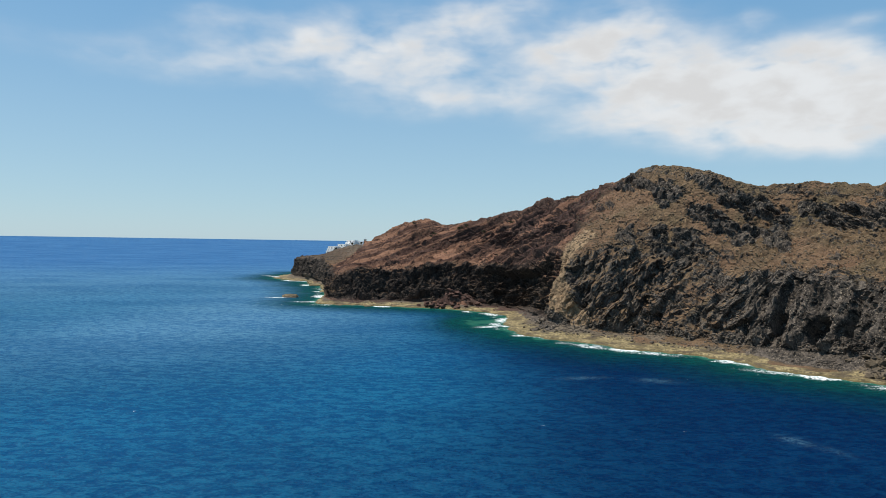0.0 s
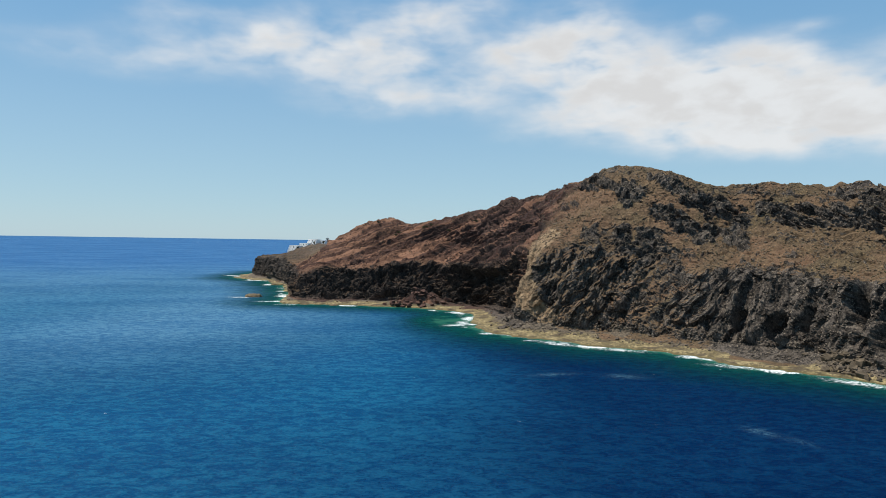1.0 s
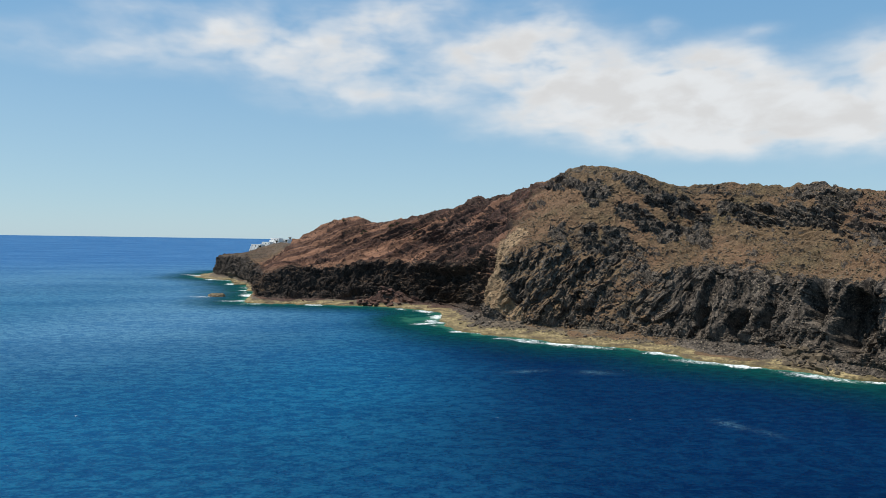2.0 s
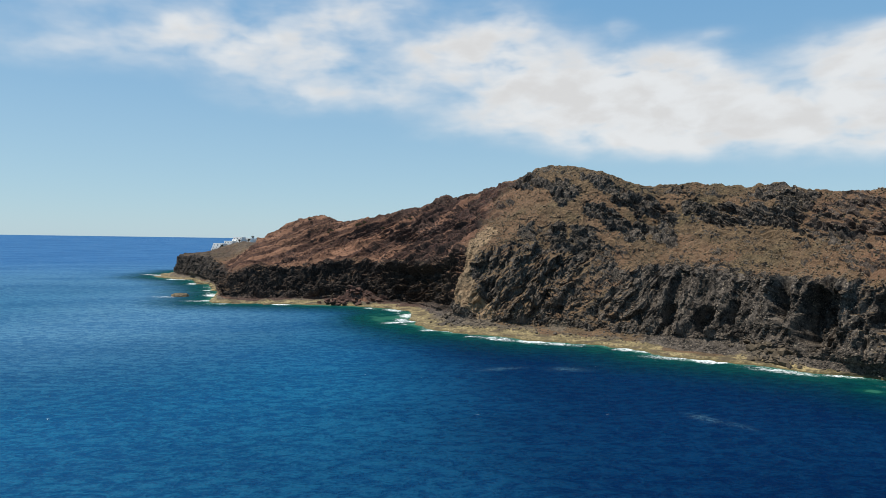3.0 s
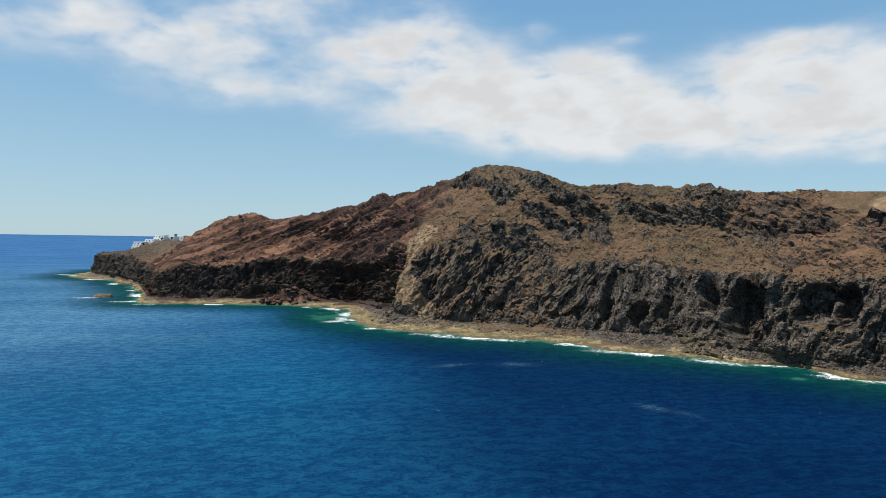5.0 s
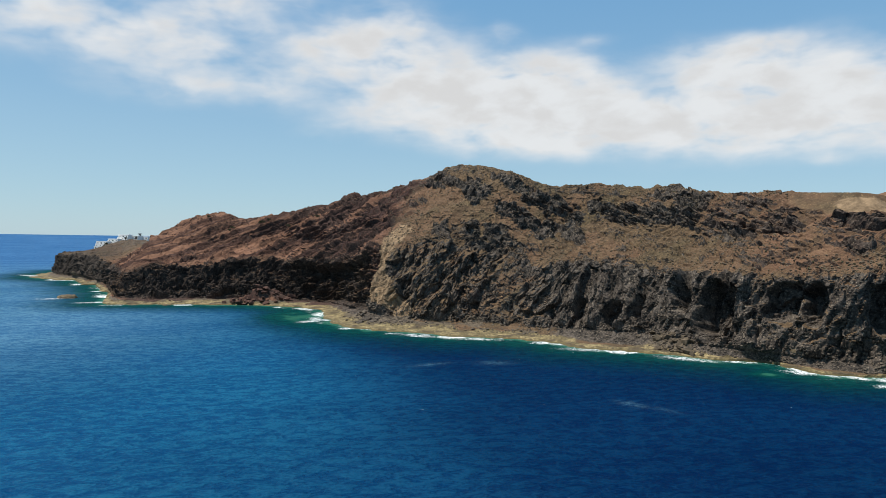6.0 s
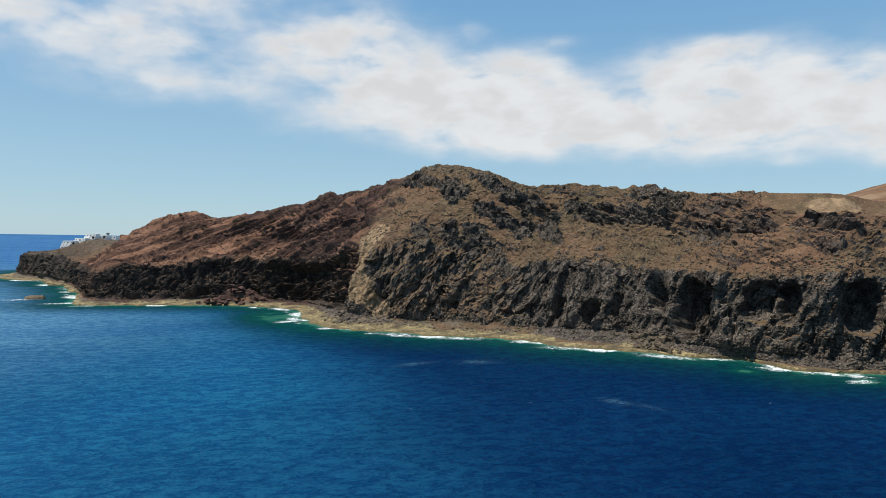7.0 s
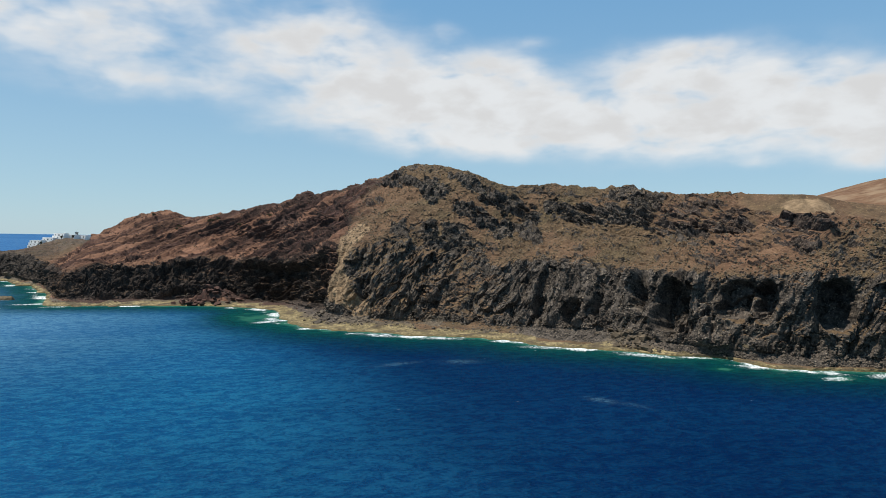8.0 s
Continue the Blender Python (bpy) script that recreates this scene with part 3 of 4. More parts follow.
    ragged = 0.28 * fbm(tall, 11, 3, 61) + 0.14 * fbm(flatP, 3.5, 2, 62)
    for cx, cy, cz, wide, high, depth in HOLLOWS:
        r = ((np.abs(flatP - (cx, cy, cz)) / (wide, wide, high)) ** 3).sum(1) ** (1 / 3) + ragged
        hollow = np.maximum(hollow, depth * smooth(r, 1.12, 0.72))
    d -= hollow * smooth(Vf, 1.9, 2.1) * smooth(Vf, 3.2, 2.95)
    # the red cliff is undercut below its lip
    under = smooth(Uf, 13.9, 14.5) * smooth(Uf, 21.6, 20.6) * smooth(Vf, 2.02, 2.12) * smooth(Vf, 2.97, 2.78)
    d -= under * np.interp(Uf, [14, 17.3, 18.2, 21], [8.5, 8.0, 3.5, 2.5]) * (1 + 0.35 * fbm(tall, 18, 3, 63)) * (1 - 0.75 * smooth(fbm(flatP * (1, 1, 0.2), 26, 2, 64), 0.12, 0.3))
    # the platform: low steps and pools
    platform = smooth(Vf, 1.02, 1.12) * smooth(Vf, 2.12, 1.95)
    d += smooth(Vf, 1.45, 1.8) * smooth(Vf, 2.3, 2.0) * smooth(Uf, 9.5, 7) * (0.8 * (own - 0.3) + 0.9 * (ownb - 0.4) + 1.2 * fbm(flatP, 6, 3, 93, 0.6, True))
    d += platform * (0.5 * fbm(flatP, 8, 3, 91) + 0.35 * fbm(flatP, 2.2, 3, 92, 0.55, True) + 0.3 * (own - 0.5))
    fold = near_line(flatP * (1, 0.5, 1), [(92, 225, 58), (82, 222, 44), (75, 218, 31), (73, 212, 18), (83, 206, 9)])
    band = smooth(fold + 4.0 * fbm(flatP, 6, 3, 98), 8, 4)
    d *= (1 - 0.85 * dirt) * (1 - 0.25 * band)
    d += 1.0 * band
    mound = 8.5 * np.exp(-((flatP[:, 0] - 9) / 17) ** 2 - ((flatP[:, 1] - 558) / 8) ** 2) * smooth(Vf, 1.1, 1.4) * smooth(Vf, 2.2, 2.0)
    lift = flatN.copy()
    lift[:, 2] = np.where(platform > 0.5, 1.0, lift[:, 2])
    lift /= np.linalg.norm(lift, axis=1)[:, None]
    P2 = flatP + lift * d[:, None]
    P2[:, 2] += mound * (1 + 0.5 * fbm(flatP, 5, 3, 94, 0.6, True))
    P2 = P2.reshape(rows, cols, 3)
    N2 = normals(P2)
    if N2[rows // 2, cols // 2, 2] < 0:
        N2 = -N2
    nz = N2[..., 2].ravel()
    soil = smooth(nz + 0.25 * fbm(flatP, 10, 3, 95) + 0.28 * slope * (1 - crag) - 0.55 * crag - cliff * np.interp(Uf, [0, 2.5, 4, 7.5, 9, 13.5, 15, 25], [0.2, 0.3, 0.7, 0.7, 0.35, 0.08, 0.55, 0.6]), 0.12, 0.62)
    soil *= 1 - 0.85 * smooth(Vf, 1.3, 1.6) * smooth(Vf, 2.3, 2.05) * smooth(Uf, 21, 20) * (1 - smooth(Uf, 7.5, 9) * smooth(Uf, 13, 12.3))
    soil = np.maximum(soil, np.interp(Uf, [0, 8, 10, 25], [0.2, 0.25, 0.55, 0.4]) * cliff * smooth(fbm(tall, 14, 3, 96), 0.05, 0.3) * smooth(nz, 0.0, 0.4))
    soil *= (1 - 0.55 * smooth(Uf, 22.2, 23.0)) * (1 - 0.9 * smooth(hollow, 0.8, 3.5))
    inner = np.interp(Uf, [0, 7, 9, 12, 14, 16, 25], [1.45, 1.5, 1.75, 1.85, 1.75, 1.65, 1.85])
    shelf = smooth(Vf + 0.22 * fbm(flatP, 9, 3, 97) + 0.55 * fbm(flatP, 26, 2, 99) - inner, 0.12, -0.08)
    shelf *= 1 - smooth(mound, 0.8, 2.5)
    pale = np.maximum(0.85 * band, dirt * smooth(np.linalg.norm((flatP - (260, 243, 72)) / (1, 1.4, 0.5), axis=1) + 3 * fbm(flatP, 9, 2, 88), 13, 7))
    red = red * (1 - 0.75 * cliff * smooth(Uf, 13.8, 14.6)) * (1 - dirt) * (1 - 0.8 * platform * smooth(Uf, 16.2, 15.4))
    # Dark lava cliffs; the undercut face also carries its overhang's shade as colour.
    lava_shade = np.maximum(cliff * smooth(Uf, 13.8, 14.5), smooth(Uf, 21.8, 22.6) * smooth(Vf, 4.4, 4.0))
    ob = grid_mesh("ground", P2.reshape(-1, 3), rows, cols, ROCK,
                   (("soil", soil), ("red", red), ("shelf", shelf), ("pale", pale), ("dusk", dusk), ("strata", strata), ("lava_shade", lava_shade)), flip=True, soft=False)
    tagged(ob, "rugged volcanic headland of dark basalt cliffs, brown soil and red tuff beds", "headland", kind="structure")
    return ob, P2, N2, Vw, U, shore


headland, LAND, LAND_N, LAND_V, LAND_U, WATERLINE = build_headland()


# ---- the bare hill behind the ridge ----
def build_hill():
    n = 120
    a, b = np.meshgrid(np.linspace(-1, 1, n), np.linspace(-1, 1, n))
    x, y = 520 + 230 * a, 270 + 230 * b
    r2 = ((x - 520) / 190) ** 2 + ((y - 270) / 190) ** 2
    z = 42 + 74 * np.exp(-r2 * 0.8)
    pts = np.stack([x, y, z], -1).reshape(-1, 3)
    pts[:, 2] += 2.0 * fbm(pts, 40, 3, 101) + 0.5 * fbm(pts, 9, 3, 102)
    ob = grid_mesh("hill", pts, n, n, DIRT)
    return tagged(ob, "smooth bare hill of orange-brown dirt behind the ridge", "hill", kind="structure")


build_hill()


# ---- the sea: one sheet to the horizon ----
def build_sea():
    def lines(lo, hi, step, far):
        fine = np.arange(lo, hi, step)
        grow = np.cumsum(step * 1.19 ** np.arange(1, 60))
        return np.unique(np.concatenate([(lo - grow)[lo - grow > -far], [-far], fine, (hi + grow)[hi + grow < far], [far]]))

    xs, ys = lines(-290, 290, 2.2, 4850), lines(60, 1000, 2.4, 4850)
    X, Y = np.meshgrid(xs, ys)
    big = np.maximum(np.abs(X), np.abs(Y))
    r = np.hypot(X, Y)
    k = 1 + (big / np.maximum(r, 1) - 1) * smooth(big, 1300, 2600)
    X, Y = X * k, Y * k
    r = np.hypot(X, Y)
    Z = 35.0 * (np.clip((r - 1500) / 3350, 0, 1)) ** 1.6
    pts = np.stack([X, Y, Z], -1).reshape(-1, 3)
    line = WATERLINE[::3, :2].astype(np.float32)
    shore = np.full(len(pts), 200.0)
    inside = np.where((pts[:, 0] > -420) & (pts[:, 0] < 330) & (pts[:, 1] > 60) & (pts[:, 1] < 1150))[0]
    for part in np.array_split(inside, 40):
        q = pts[part, :2].astype(np.float32)
        d2 = (q[:, :1] - line[:, 0]) ** 2 + (q[:, 1:] - line[:, 1]) ** 2
        shore[part] = np.sqrt(d2.min(1))
    live = smooth(fbm(pts, 16, 4, 111), -0.06, 0.30)
    surf = np.maximum(0.95 * live * smooth(shore, 17, 1.5), 0.4 * smooth(shore, 6, 0))
    # surf over the reef, round the sea rocks, and old foam drifting on the open water
    for cx, cy, lx, ly, turn, power in ((40, 474, 5, 13, 0, 0.95), (30, 440, 12, 5, 30, 0.95), (36, 455, 5, 9, 0, 0.7), (-150, 628, 13, 4, 0, 0.95), (-118, 590, 16, 6, 0, 0.7),
                                        (-235, 965, 28, 7, -40, 0.9), (-205, 925, 16, 5, -40, 0.8), (-150, 800, 14, 5, -50, 0.7), (-128, 735, 12, 5, -30, 0.7),
                                        (145, 298, 17, 6, -30, 0.78), (177, 263, 17, 6, -45, 0.78), (196, 250, 12, 4, -30, 0.8), (211, 216, 5, 7, 0, 0.9), (214, 192, 8, 4, 0, 0.85), (238, 190, 10, 4, 20, 0.8),
                                        (79, 361, 15, 5.5, -40, 0.75), (107, 342, 15, 5, -30, 0.72)):
        dx, dy = pts[:, 0] - cx, pts[:, 1] - cy
        c, s = math.cos(radians(turn)), math.sin(radians(turn))
        e = ((dx * c + dy * s) / lx) ** 2 + ((-dx * s + dy * c) / ly) ** 2
        surf = np.maximum(surf, power * np.exp(-e))
    reef = 0.9 * np.exp(-(((pts[:, 0] - 22) / 24) ** 2 + ((pts[:, 1] - 465) / 42) ** 2))
    shore *= 1 - reef
    pale = np.maximum(np.exp(-(((pts[:, 0] - 186) / 6) ** 2 + ((pts[:, 1] - 223) / 5) ** 2)), np.exp(-(((pts[:, 0] - 216) / 8) ** 2 + ((pts[:, 1] - 191) / 5) ** 2)))
    shore = shore * (1 - pale) - 4 * pale
    # Masks for reflection and haze painted into the sea colour, by place and distance.
    zone = smooth(pts[:, 0] - (18 - 0.03 * (pts[:, 1] - 140)), 90, -74) * (0.62 + 0.38 * smooth(r.ravel(), 120, 300))
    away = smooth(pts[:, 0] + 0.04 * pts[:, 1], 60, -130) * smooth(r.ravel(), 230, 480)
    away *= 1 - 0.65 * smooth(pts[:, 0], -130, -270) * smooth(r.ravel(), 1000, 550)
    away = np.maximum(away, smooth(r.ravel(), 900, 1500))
    drift = np.zeros(len(pts))
    for cx, cy, lx, ly, turn, power in ((57, 279, 9, 2.5, 15, 0.7), (86, 276, 7, 4, -10, 0.7), (100, 194, 2.5, 5, 25, 0.9), (105, 186, 2, 6, 25, 0.4)):
        dx, dy = pts[:, 0] - cx, pts[:, 1] - cy
        c, sn = math.cos(radians(turn)), math.sin(radians(turn))
        drift = np.maximum(drift, power * np.exp(-((dx * c + dy * sn) / lx) ** 2 - ((-dx * sn + dy * c) / ly) ** 2))
    ob = grid_mesh("water", pts, len(ys), len(xs), SEA, (("shore", shore), ("surf", surf), ("zone", zone), ("sky_sheen", away), ("far", 0.85 * smooth(r.ravel(), 650, 1600)), ("drift", drift)))
    return tagged(ob, "deep blue ocean, green in the shallows, white surf at the rocks", "sea", kind="structure")


build_sea()


# ---- things ----
def part(name, bm, mat, parent, label=""):
    """Links a bmesh as one mesh object under a thing or a part."""
    me = bpy.data.meshes.new(name)
    bm.to_mesh(me)
    bm.free()
    me.materials.append(mat)
    ob = new(name, me)
    ob.parent = parent
    return tagged(ob, label)


def base(name, x, y, z, turn=0.0):
    ob = new(name)
    ob.empty_display_size = 1.0
    ob.matrix_world = pose(x, y, z, 0, 0, turn)
    return ob


def block(bm, x0, y0, z0, x1, y1, z1, bevel=0.0):
    made = bmesh.ops.create_cube(bm, size=1.0, matrix=Matrix.LocRotScale(((x0 + x1) / 2, (y0 + y1) / 2, (z0 + z1) / 2), None,
                                                                         (x1 - x0, y1 - y0, z1 - z0)))
    if bevel:
        edges = list({e for v in made["verts"] for e in v.link_edges})
        bmesh.ops.bevel(bm, geom=edges, offset=bevel, segments=2, affect="EDGES")
    return bm


LAND_PTS = LAND.reshape(-1, 3)
LAND_KEEP = LAND_V.ravel()


def ground_z(x, y, reach=6.0, low=False):
    """Height of the land near (x, y)."""
    d2 = (LAND_PTS[:, 0] - x) ** 2 + (LAND_PTS[:, 1] - y) ** 2
    near = LAND_PTS[d2 < reach ** 2, 2]
    if len(near) == 0:
        return LAND_PTS[d2.argmin(), 2]
    return near.min() if low else near.max()


# white houses on the far point
def house(x, y, wide, deep, tiers, turn, setback, label):
    """Flat-roofed house in stepped tiers, with parapets, windows and terraces; its front looks towards -y."""
    z = -1.2 + min(ground_z(x + dx, y + dy, 3.0) for dx in (-wide / 2, 0, wide / 2) for dy in (-deep / 2, deep / 2))
    thing = tagged(base("house", x, y, z, turn), label, "house", "white houses on the far point")
    for tier in range(tiers):
        inset = tier * setback
        x0, x1, y0, y1 = -wide / 2 + inset * 0.6, wide / 2, -deep / 2 + inset, deep / 2
        z0, z1 = tier * 3.1 - (4.0 if tier == 0 else 0.0), tier * 3.1 + 3.0
        wall = part("wall", block(bmesh.new(), x0, y0, z0, x1, y1, z1, 0.06), WHITEWASH, thing)
        bm = bmesh.new()
        for a in ((x0 - 0.1, y0 - 0.1, x1 + 0.1, y0 + 0.15), (x0 - 0.1, y1 - 0.15, x1 + 0.1, y1 + 0.1),
                  (x0 - 0.1, y0 + 0.16, x0 + 0.15, y1 - 0.16), (x1 - 0.15, y0 + 0.16, x1 + 0.1, y1 - 0.16)):
            block(bm, a[0], a[1], z1 + 0.003, a[2], a[3], z1 + 0.75, 0.03)
        part("parapet", bm, WHITEWASH, thing)
        count = max(2, int((x1 - x0) / 4.2))
        for k in range(count):
            cx = x0 + (k + 0.5) * (x1 - x0) / count
            w2 = 0.55 if (k + tier) % 3 else 0.95
            zlo = tier * 3.1 + (0.15 if w2 > 0.9 else 0.95)
            zhi = tier * 3.1 + 2.25
            bm = bmesh.new()
            for a in ((cx - w2, zlo, cx + w2, zlo + 0.1), (cx - w2, zhi - 0.1, cx + w2, zhi), (cx - w2, zlo + 0.1, cx - w2 + 0.1, zhi - 0.1),
                      (cx + w2 - 0.1, zlo + 0.1, cx + w2, zhi - 0.1)):
                block(bm, a[0], y0 - 0.12, a[1], a[2], y0 - 0.01, a[3])
            window = part("window", bm, CONCRETE, thing, "dark glazed window with grey frame")
            part("pane", block(bmesh.new(), cx - w2 + 0.1, y0 - 0.06, zlo + 0.1, cx + w2 - 0.1, y0 - 0.012, zhi - 0.1), GLASS, window)
        if tier:
            part("terrace", block(bmesh.new(), x0 - 0.2, y0 - setback * 0.75, tier * 3.1 + 0.005, x1, y0 - 0.13, tier * 3.1 + 0.14, 0.02), CONCRETE, thing)
    part("chimney", block(bmesh.new(), wide * 0.28, deep * 0.2, tiers * 3.1 - 0.1, wide * 0.28 + 0.9, deep * 0.2 + 0.9, tiers * 3.1 + 1.5, 0.05), WHITEWASH, thing)
    return thing


for row in ((-157, 990, 16.5, 11.8, 3, -32, 1.2, "white three-storey terraced house at the cliff edge"),
            (-145, 998, 16.5, 11.8, 3, -32, 1.6, "white stepped house beside its neighbours on the slope"),
            (-133, 1003, 16.5, 11.8, 3, -32, 1.5, "white terraced house with dark windows on the slope"),
            (-121, 1009, 16.5, 11.8, 2, -30, 1.2, "white flat-roofed house below the upper row"),
            (-109, 1015, 16.5, 11.8, 2, -30, 1.0, "low white flat-roofed house near the tower"),
            (-97, 1021, 16.5, 11.8, 2, -30, 1.0, "low white house at the top of the slope")):
    house(*row)


def tower(x, y):
    z = ground_z(x, y)
    thing = tagged(base("tower", x, y, z), "slim grey concrete tower behind the white houses", "tower")
    part("shaft", block(bmesh.new(), -1.5, -1.5, -3, 1.5, 1.5, 4.5, 0.15), CONCRETE, thing)
    part("cap", block(bmesh.new(), -2.0, -2.0, 4.504, 2.0, 2.0, 5.6, 0.12), CONCRETE, thing)
    bm = bmesh.new()
    bmesh.ops.create_cone(bm, cap_ends=True, segments=8, radius1=0.12, radius2=0.05, depth=3.5, matrix=pose(0, 0, 7.35))
    part("mast", bm, CONCRETE, thing, "thin metal mast")


tower(-116, 1032)


def leafy(bm, rng, centre, radius, count, size):
    """A ragged clump of small leaf blades."""
    for _ in range(count):
        d = Vector((rng.gauss(0, 1), rng.gauss(0, 1), rng.gauss(0, 0.8))).normalized() * radius * (0.35 + 0.65 * rng.random() ** 0.5)
        c = Vector(centre) + Vector((d.x, d.y, d.z * 0.7))
        a = Vector((rng.gauss(0, 1), rng.gauss(0, 1), rng.gauss(0, 1))).normalized() * size * rng.uniform(0.6, 1.4)
        b = a.cross(Vector((rng.gauss(0, 1), rng.gauss(0, 1), rng.gauss(0, 1)))).normalized() * size * rng.uniform(0.3, 0.6)
        bm.faces.new([bm.verts.new(c - a), bm.verts.new(c + b), bm.verts.new(c + a), bm.verts.new(c - b)])


def shrub(name, x, y, spread, tall, seed, label, category):
    rng = random.Random(seed)
    z = ground_z(x, y, 3.0) - 0.1
    thing = tagged(base(name, x, y, z), label, category)
    bm = bmesh.new()
    for k in range(5):
        lean = Vector((rng.uniform(-0.5, 0.5), rng.uniform(-0.5, 0.5), 1)).to_track_quat("Z", "Y").to_matrix().to_4x4()
        bmesh.ops.create_cone(bm, cap_ends=True, segments=6, radius1=0.10 * tall / 2, radius2=0.03, depth=tall * 0.8,
                              matrix=lean @ Matrix.Translation((0, 0, tall * 0.3)))
    part("trunk", bm, BARK, thing)
    bm = bmesh.new()
    for k in range(9):
        a = rng.uniform(0, 6.28)
        r = spread * rng.uniform(0.1, 0.8)
        leafy(bm, rng, (math.cos(a) * r, math.sin(a) * r, tall * rng.uniform(0.35, 0.85)), spread * rng.uniform(0.28, 0.5), 60, 0.16 + 0.05 * tall)
    part("crown", bm, LEAF, thing)


for k, (x, y) in enumerate(((-130, 990), (-152, 982), (-118, 997))):
    shrub("tree", x, y, 2.2, 4.5, 200 + k, "small dark green tree beside the white houses", "tree")


# ---- boulders: angular blocks, a few shapes shared ----
def boulder_mesh(name, seed, mat, flat=0.8, count=13):
    rng = random.Random(seed)
    bm = bmesh.new()
    for _ in range(count):
        d = Vector((rng.gauss(0, 1), rng.gauss(0, 1), rng.gauss(0, 1))).normalized() * rng.uniform(0.42, 0.55)
        bm.verts.new((d.x * rng.uniform(0.9, 1.2), d.y * rng.uniform(0.8, 1.1), d.z * flat))
    made = bmesh.ops.convex_hull(bm, input=bm.verts)
    loose = [v for v in bm.verts if not v.link_faces]
    bmesh.ops.delete(bm, geom=loose, context="VERTS")
    bmesh.ops.bevel(bm, geom=list(bm.edges), offset=0.015, segments=1, affect="EDGES")
    me = bpy.data.meshes.new(name)
    bm.to_mesh(me)
    bm.free()
    me.materials.append(mat)
    return me


DARK_BLOCKS = [boulder_mesh("boulder", s, BOULDER) for s in range(6)]
FALLEN_BLOCKS = [boulder_mesh("boulder", 60 + s, STONE) for s in range(5)]
RED_BLOCKS = [boulder_mesh("boulder", 20 + s, BOULDER_RED) for s in range(5)]
PALE_BLOCKS = [boulder_mesh("boulder", 40 + s, REEF) for s in range(3)]


SHELF = (LAND_KEEP > 1.05) & (LAND_KEEP < 2.08)
SHELF_PTS = LAND_PTS[SHELF]


def shelf_z(x, y):
    """Height of the shore platform at (x, y), or None away from it."""
    d2 = (SHELF_PTS[:, 0] - x) ** 2 + (SHELF_PTS[:, 1] - y) ** 2
    k = d2.argmin()
    return SHELF_PTS[k, 2] if d2[k] < 2.0 else None


def boulders(rng, blocks, count, where, size_lo, size_hi, label, group):
    for _ in range(count):
        x, y = where(rng)
        s = size_lo + (size_hi - size_lo) * rng.random() ** 2.2
        z = shelf_z(x, y)
        if z is None:
            continue
        ob = new("boulder", rng.choice(blocks))
        ob.matrix_world = pose(x, y, z + s * 0.16, rng.uniform(-25, 25), rng.uniform(-25, 25), rng.uniform(0, 360)) @ Matrix.Diagonal(
            (s * rng.uniform(0.9, 1.4), s, s * rng.uniform(0.7, 1.0), 1))
        tagged(ob, label, "boulder", group)


def along(lo, hi, v_lo, v_hi):
    """A random place between two stations of the shore, from the water's edge (0) to the cliff foot (1)."""
    def pick(rng):
        u = np.array([rng.uniform(lo, hi)])
        a, b = spline(SHORE, u)[0], spline(FOOT, u)[0]
        f = rng.uniform(v_lo, v_hi)
        return a[0] + (b[0] - a[0]) * f, a[1] + (b[1] - a[1]) * f
    return pick


def heap(cx, cy, rx, ry):
    return lambda rng: (cx + rng.gauss(0, rx), cy + rng.gauss(0, ry))


rocks = random.Random(7)
boulders(rocks, FALLEN_BLOCKS, 90, heap(187, 286, 5.5, 8), 2.0, 6.5, "angular grey-brown boulder in the rockfall below the cliff", "boulders of the rockfall")
boulders(rocks, DARK_BLOCKS, 60, along(1.2, 5.5, 0.55, 1.1), 0.8, 3.4, "dark basalt boulder at the foot of the cliff", "boulders at the cliff foot")
boulders(rocks, DARK_BLOCKS, 34, along(6.5, 13.2, 0.5, 1.05), 0.7, 2.4, "grey-brown boulder lying on the shore platform", "boulders on the platform")
boulders(rocks, RED_BLOCKS, 75, heap(9, 556, 13, 5), 1.8, 6.5, "reddish-brown tuff boulder in the heap below the cave", "boulders below the red cave")
boulders(rocks, RED_BLOCKS, 26, along(15, 20.8, 0.4, 1.0), 0.8, 2.8, "reddish-brown boulder on the pale platform", "boulders below the red cliff")
boulders(rocks, DARK_BLOCKS, 22, along(13.0, 14.6, 0.3, 1.0), 1.5, 5.0, "dark boulder on the rocky point by the cove", "boulders on the point")
boulders(rocks, PALE_BLOCKS, 5, heap(212, 236, 2.5, 2.5), 1.5, 3.2, "pale tan boulder fallen from the cliff", "pale boulders")


# ---- rocks standing in the sea ----
def sea_rock(x, y, lx, ly, tall, turn, seed, label):
    bm = bmesh.new()
    bmesh.ops.create_icosphere(bm, subdivisions=4, radius=1.0)
    co = np.array([v.co[:] for v in bm.verts])
    big = co * (lx, ly, tall * 1.6)
    n = 0.42 * fbm(big + seed * 31, 6, 4, seed, 0.6, True) + 0.2 * fbm(big, 1.7, 3, seed + 5)
    for v, k in zip(bm.verts, n):
        flat = min(v.co.z, 0.7 + 0.5 * k)
        v.co = Vector((v.co.x * lx * (1 + k), v.co.y * ly * (1 + k), (flat * (1 + 0.5 * k) - 0.25) * tall * 1.6))
    me = bpy.data.meshes.new("sea_rock")
    bm.to_mesh(me)
    bm.free()
    me.materials.append(REEF)
    ob = new("sea_rock", me)
    ob.matrix_world = pose(x, y, 0, 0, 0, turn)
    return tagged(ob, label, "rock", "rocks in the sea")


sea_rock(-139, 634, 6.5, 4.5, 2.8, 10, 3, "low brown rock islet with surf on its flank")
sea_rock(-84, 566, 3.5, 2, 0.9, 0, 4, "small dark rock awash off the platform")
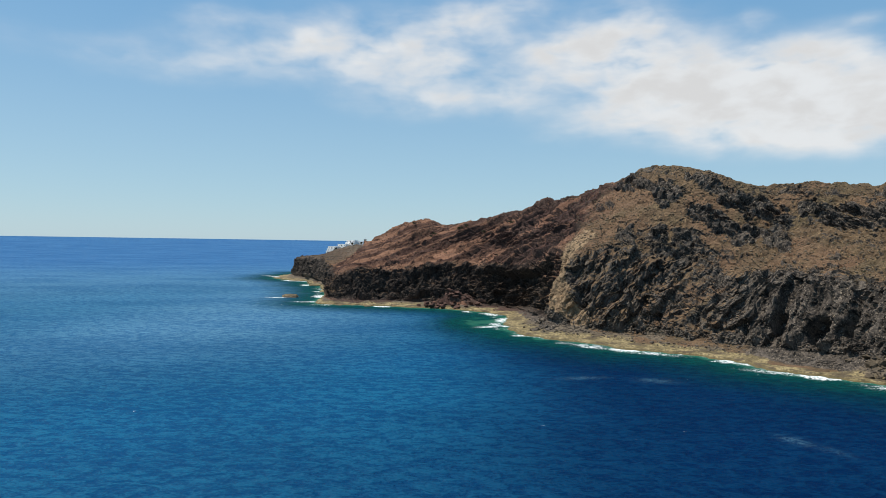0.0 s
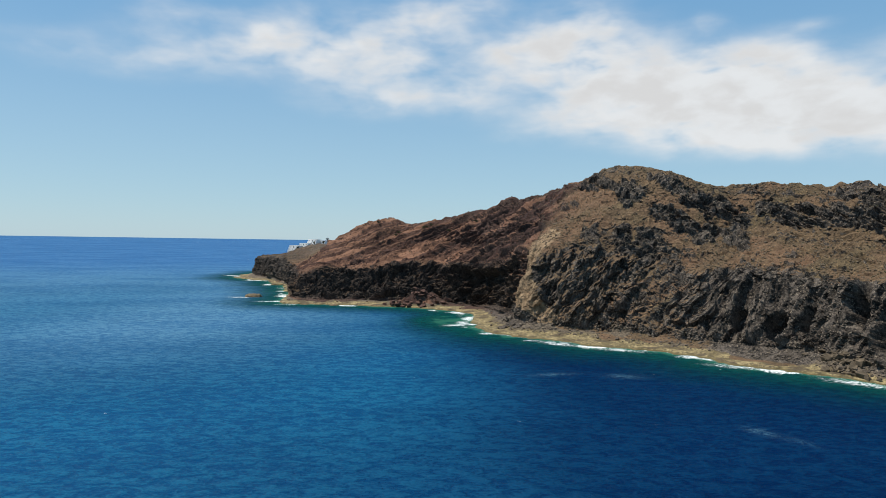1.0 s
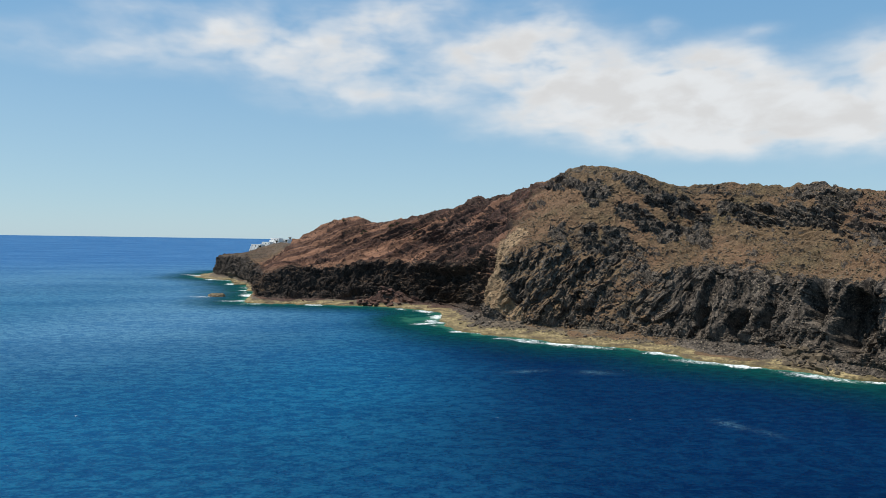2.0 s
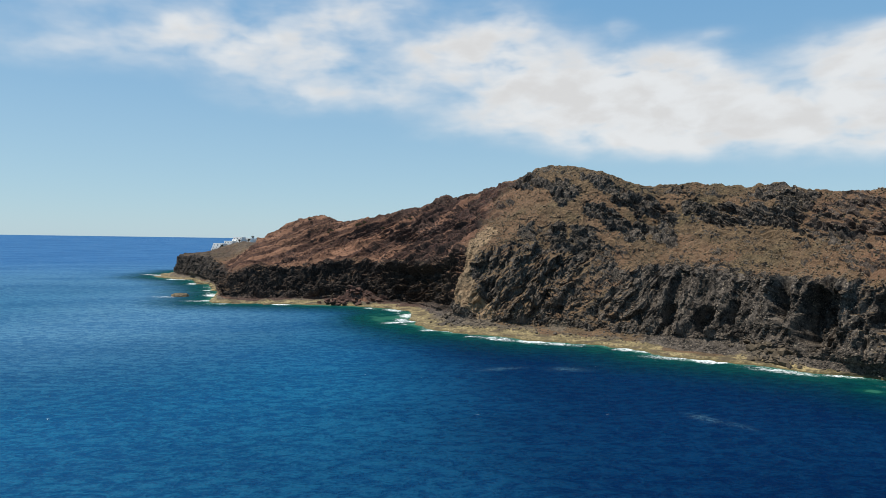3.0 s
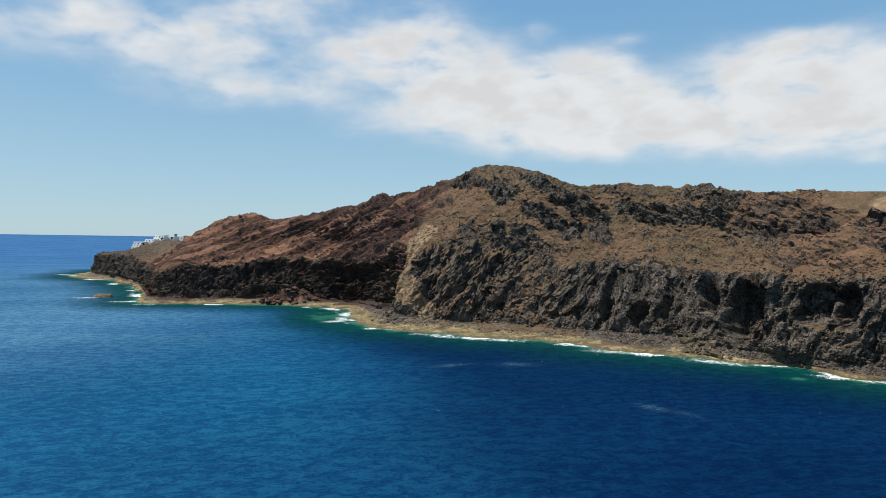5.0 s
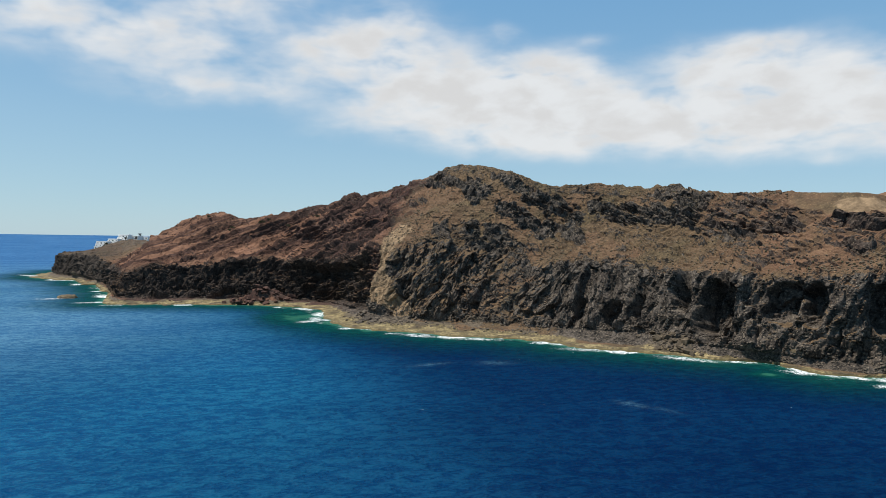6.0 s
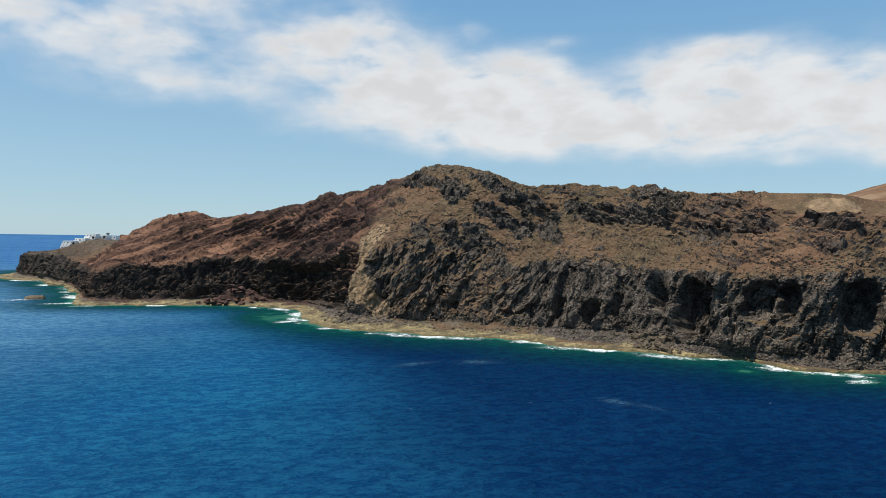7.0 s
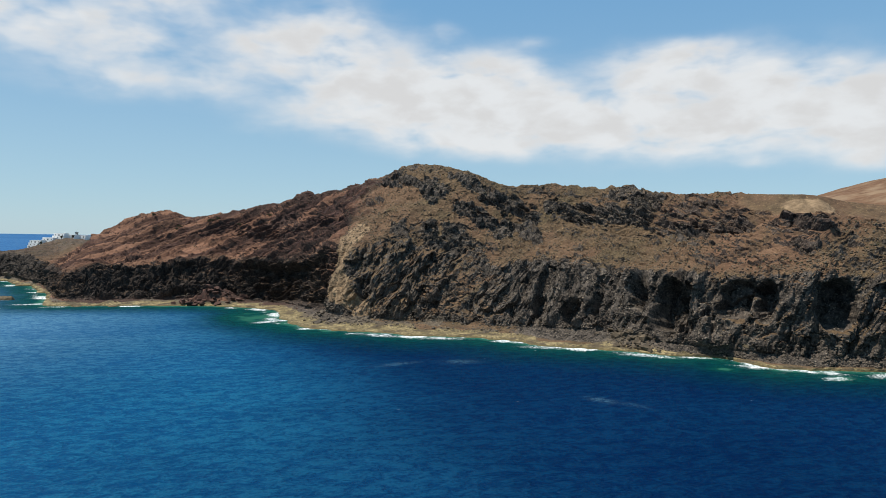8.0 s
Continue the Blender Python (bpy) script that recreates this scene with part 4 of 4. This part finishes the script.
sea_rock(-60, 560, 2.4, 1.6, 0.8, 0, 8, "small wet rock at the edge of the platform")


# ---- loose stones and dry scrub on the slopes ----
def scatter(name, mat, count, seed, pick, lo, hi, label, category):
    """Many small angular stones or tufts, joined."""
    rng = np.random.default_rng(seed)
    bm = bmesh.new()
    bmesh.ops.create_icosphere(bm, subdivisions=1, radius=0.5)
    tv = np.array([v.co[:] for v in bm.verts])
    tf = np.array([[v.index for v in f.verts] for f in bm.faces])
    bm.free()
    where = np.where(pick)[0]
    where = where[rng.integers(0, len(where), count)]
    size = lo + (hi - lo) * rng.random(count) ** 3
    lump = 1 + 0.55 * (rng.random((count, len(tv), 3)) - 0.5)
    verts = tv[None] * lump * (size[:, None, None] * (1.15, 1.0, 0.75)) + LAND_PTS[where][:, None] + (0, 0, 0.1)
    faces = tf[None] + (np.arange(count) * len(tv))[:, None, None]
    me = bpy.data.meshes.new(name)
    me.from_pydata(verts.reshape(-1, 3).tolist(), [], faces.reshape(-1, 3).tolist())
    me.materials.append(mat)
    return tagged(new(name, me), label, category, kind="stuff")


U_ALL, NZ = LAND_U.ravel(), LAND_N[..., 2].ravel()
slopes = (LAND_KEEP > 3.0) & (LAND_KEEP < 5.0) & (NZ > 0.45) & ((LAND_PTS[:, 0] - 252) ** 2 + (LAND_PTS[:, 1] - 250) ** 2 > 700) & ((U_ALL > 2.9) | (LAND_KEEP < 4.4))
scatter("loose_stones", STONE, 12000, 3, slopes & (U_ALL < 13.5), 0.3, 1.5, "loose dark stones strewn over the brown slope", "stones")
scatter("loose_stones", BOULDER_RED, 5000, 4, slopes & (U_ALL > 13.2) & (U_ALL < 22), 0.35, 1.7, "loose reddish stones strewn over the red slope", "stones")
scatter("shore_rubble", BOULDER, 3600, 5, (LAND_KEEP > 1.5) & (LAND_KEEP < 2.15) & (U_ALL < 14), 0.3, 1.7, "dark rubble along the foot of the cliff", "stones")
scatter("dry_scrub", LEAF, 3000, 6, slopes & (U_ALL < 21), 0.3, 1.1, "low dry scrub dotted over the slopes", "scrub")
for k, (x, y) in enumerate(((17, 646), (14, 650), (21, 642), (-12, 668), (-9, 672), (-30, 700), (58, 600), (36, 618))):
    shrub("shrub", x, y, 2.3, 2.4, 300 + k, "dark dry shrub on the red slope", "shrub")
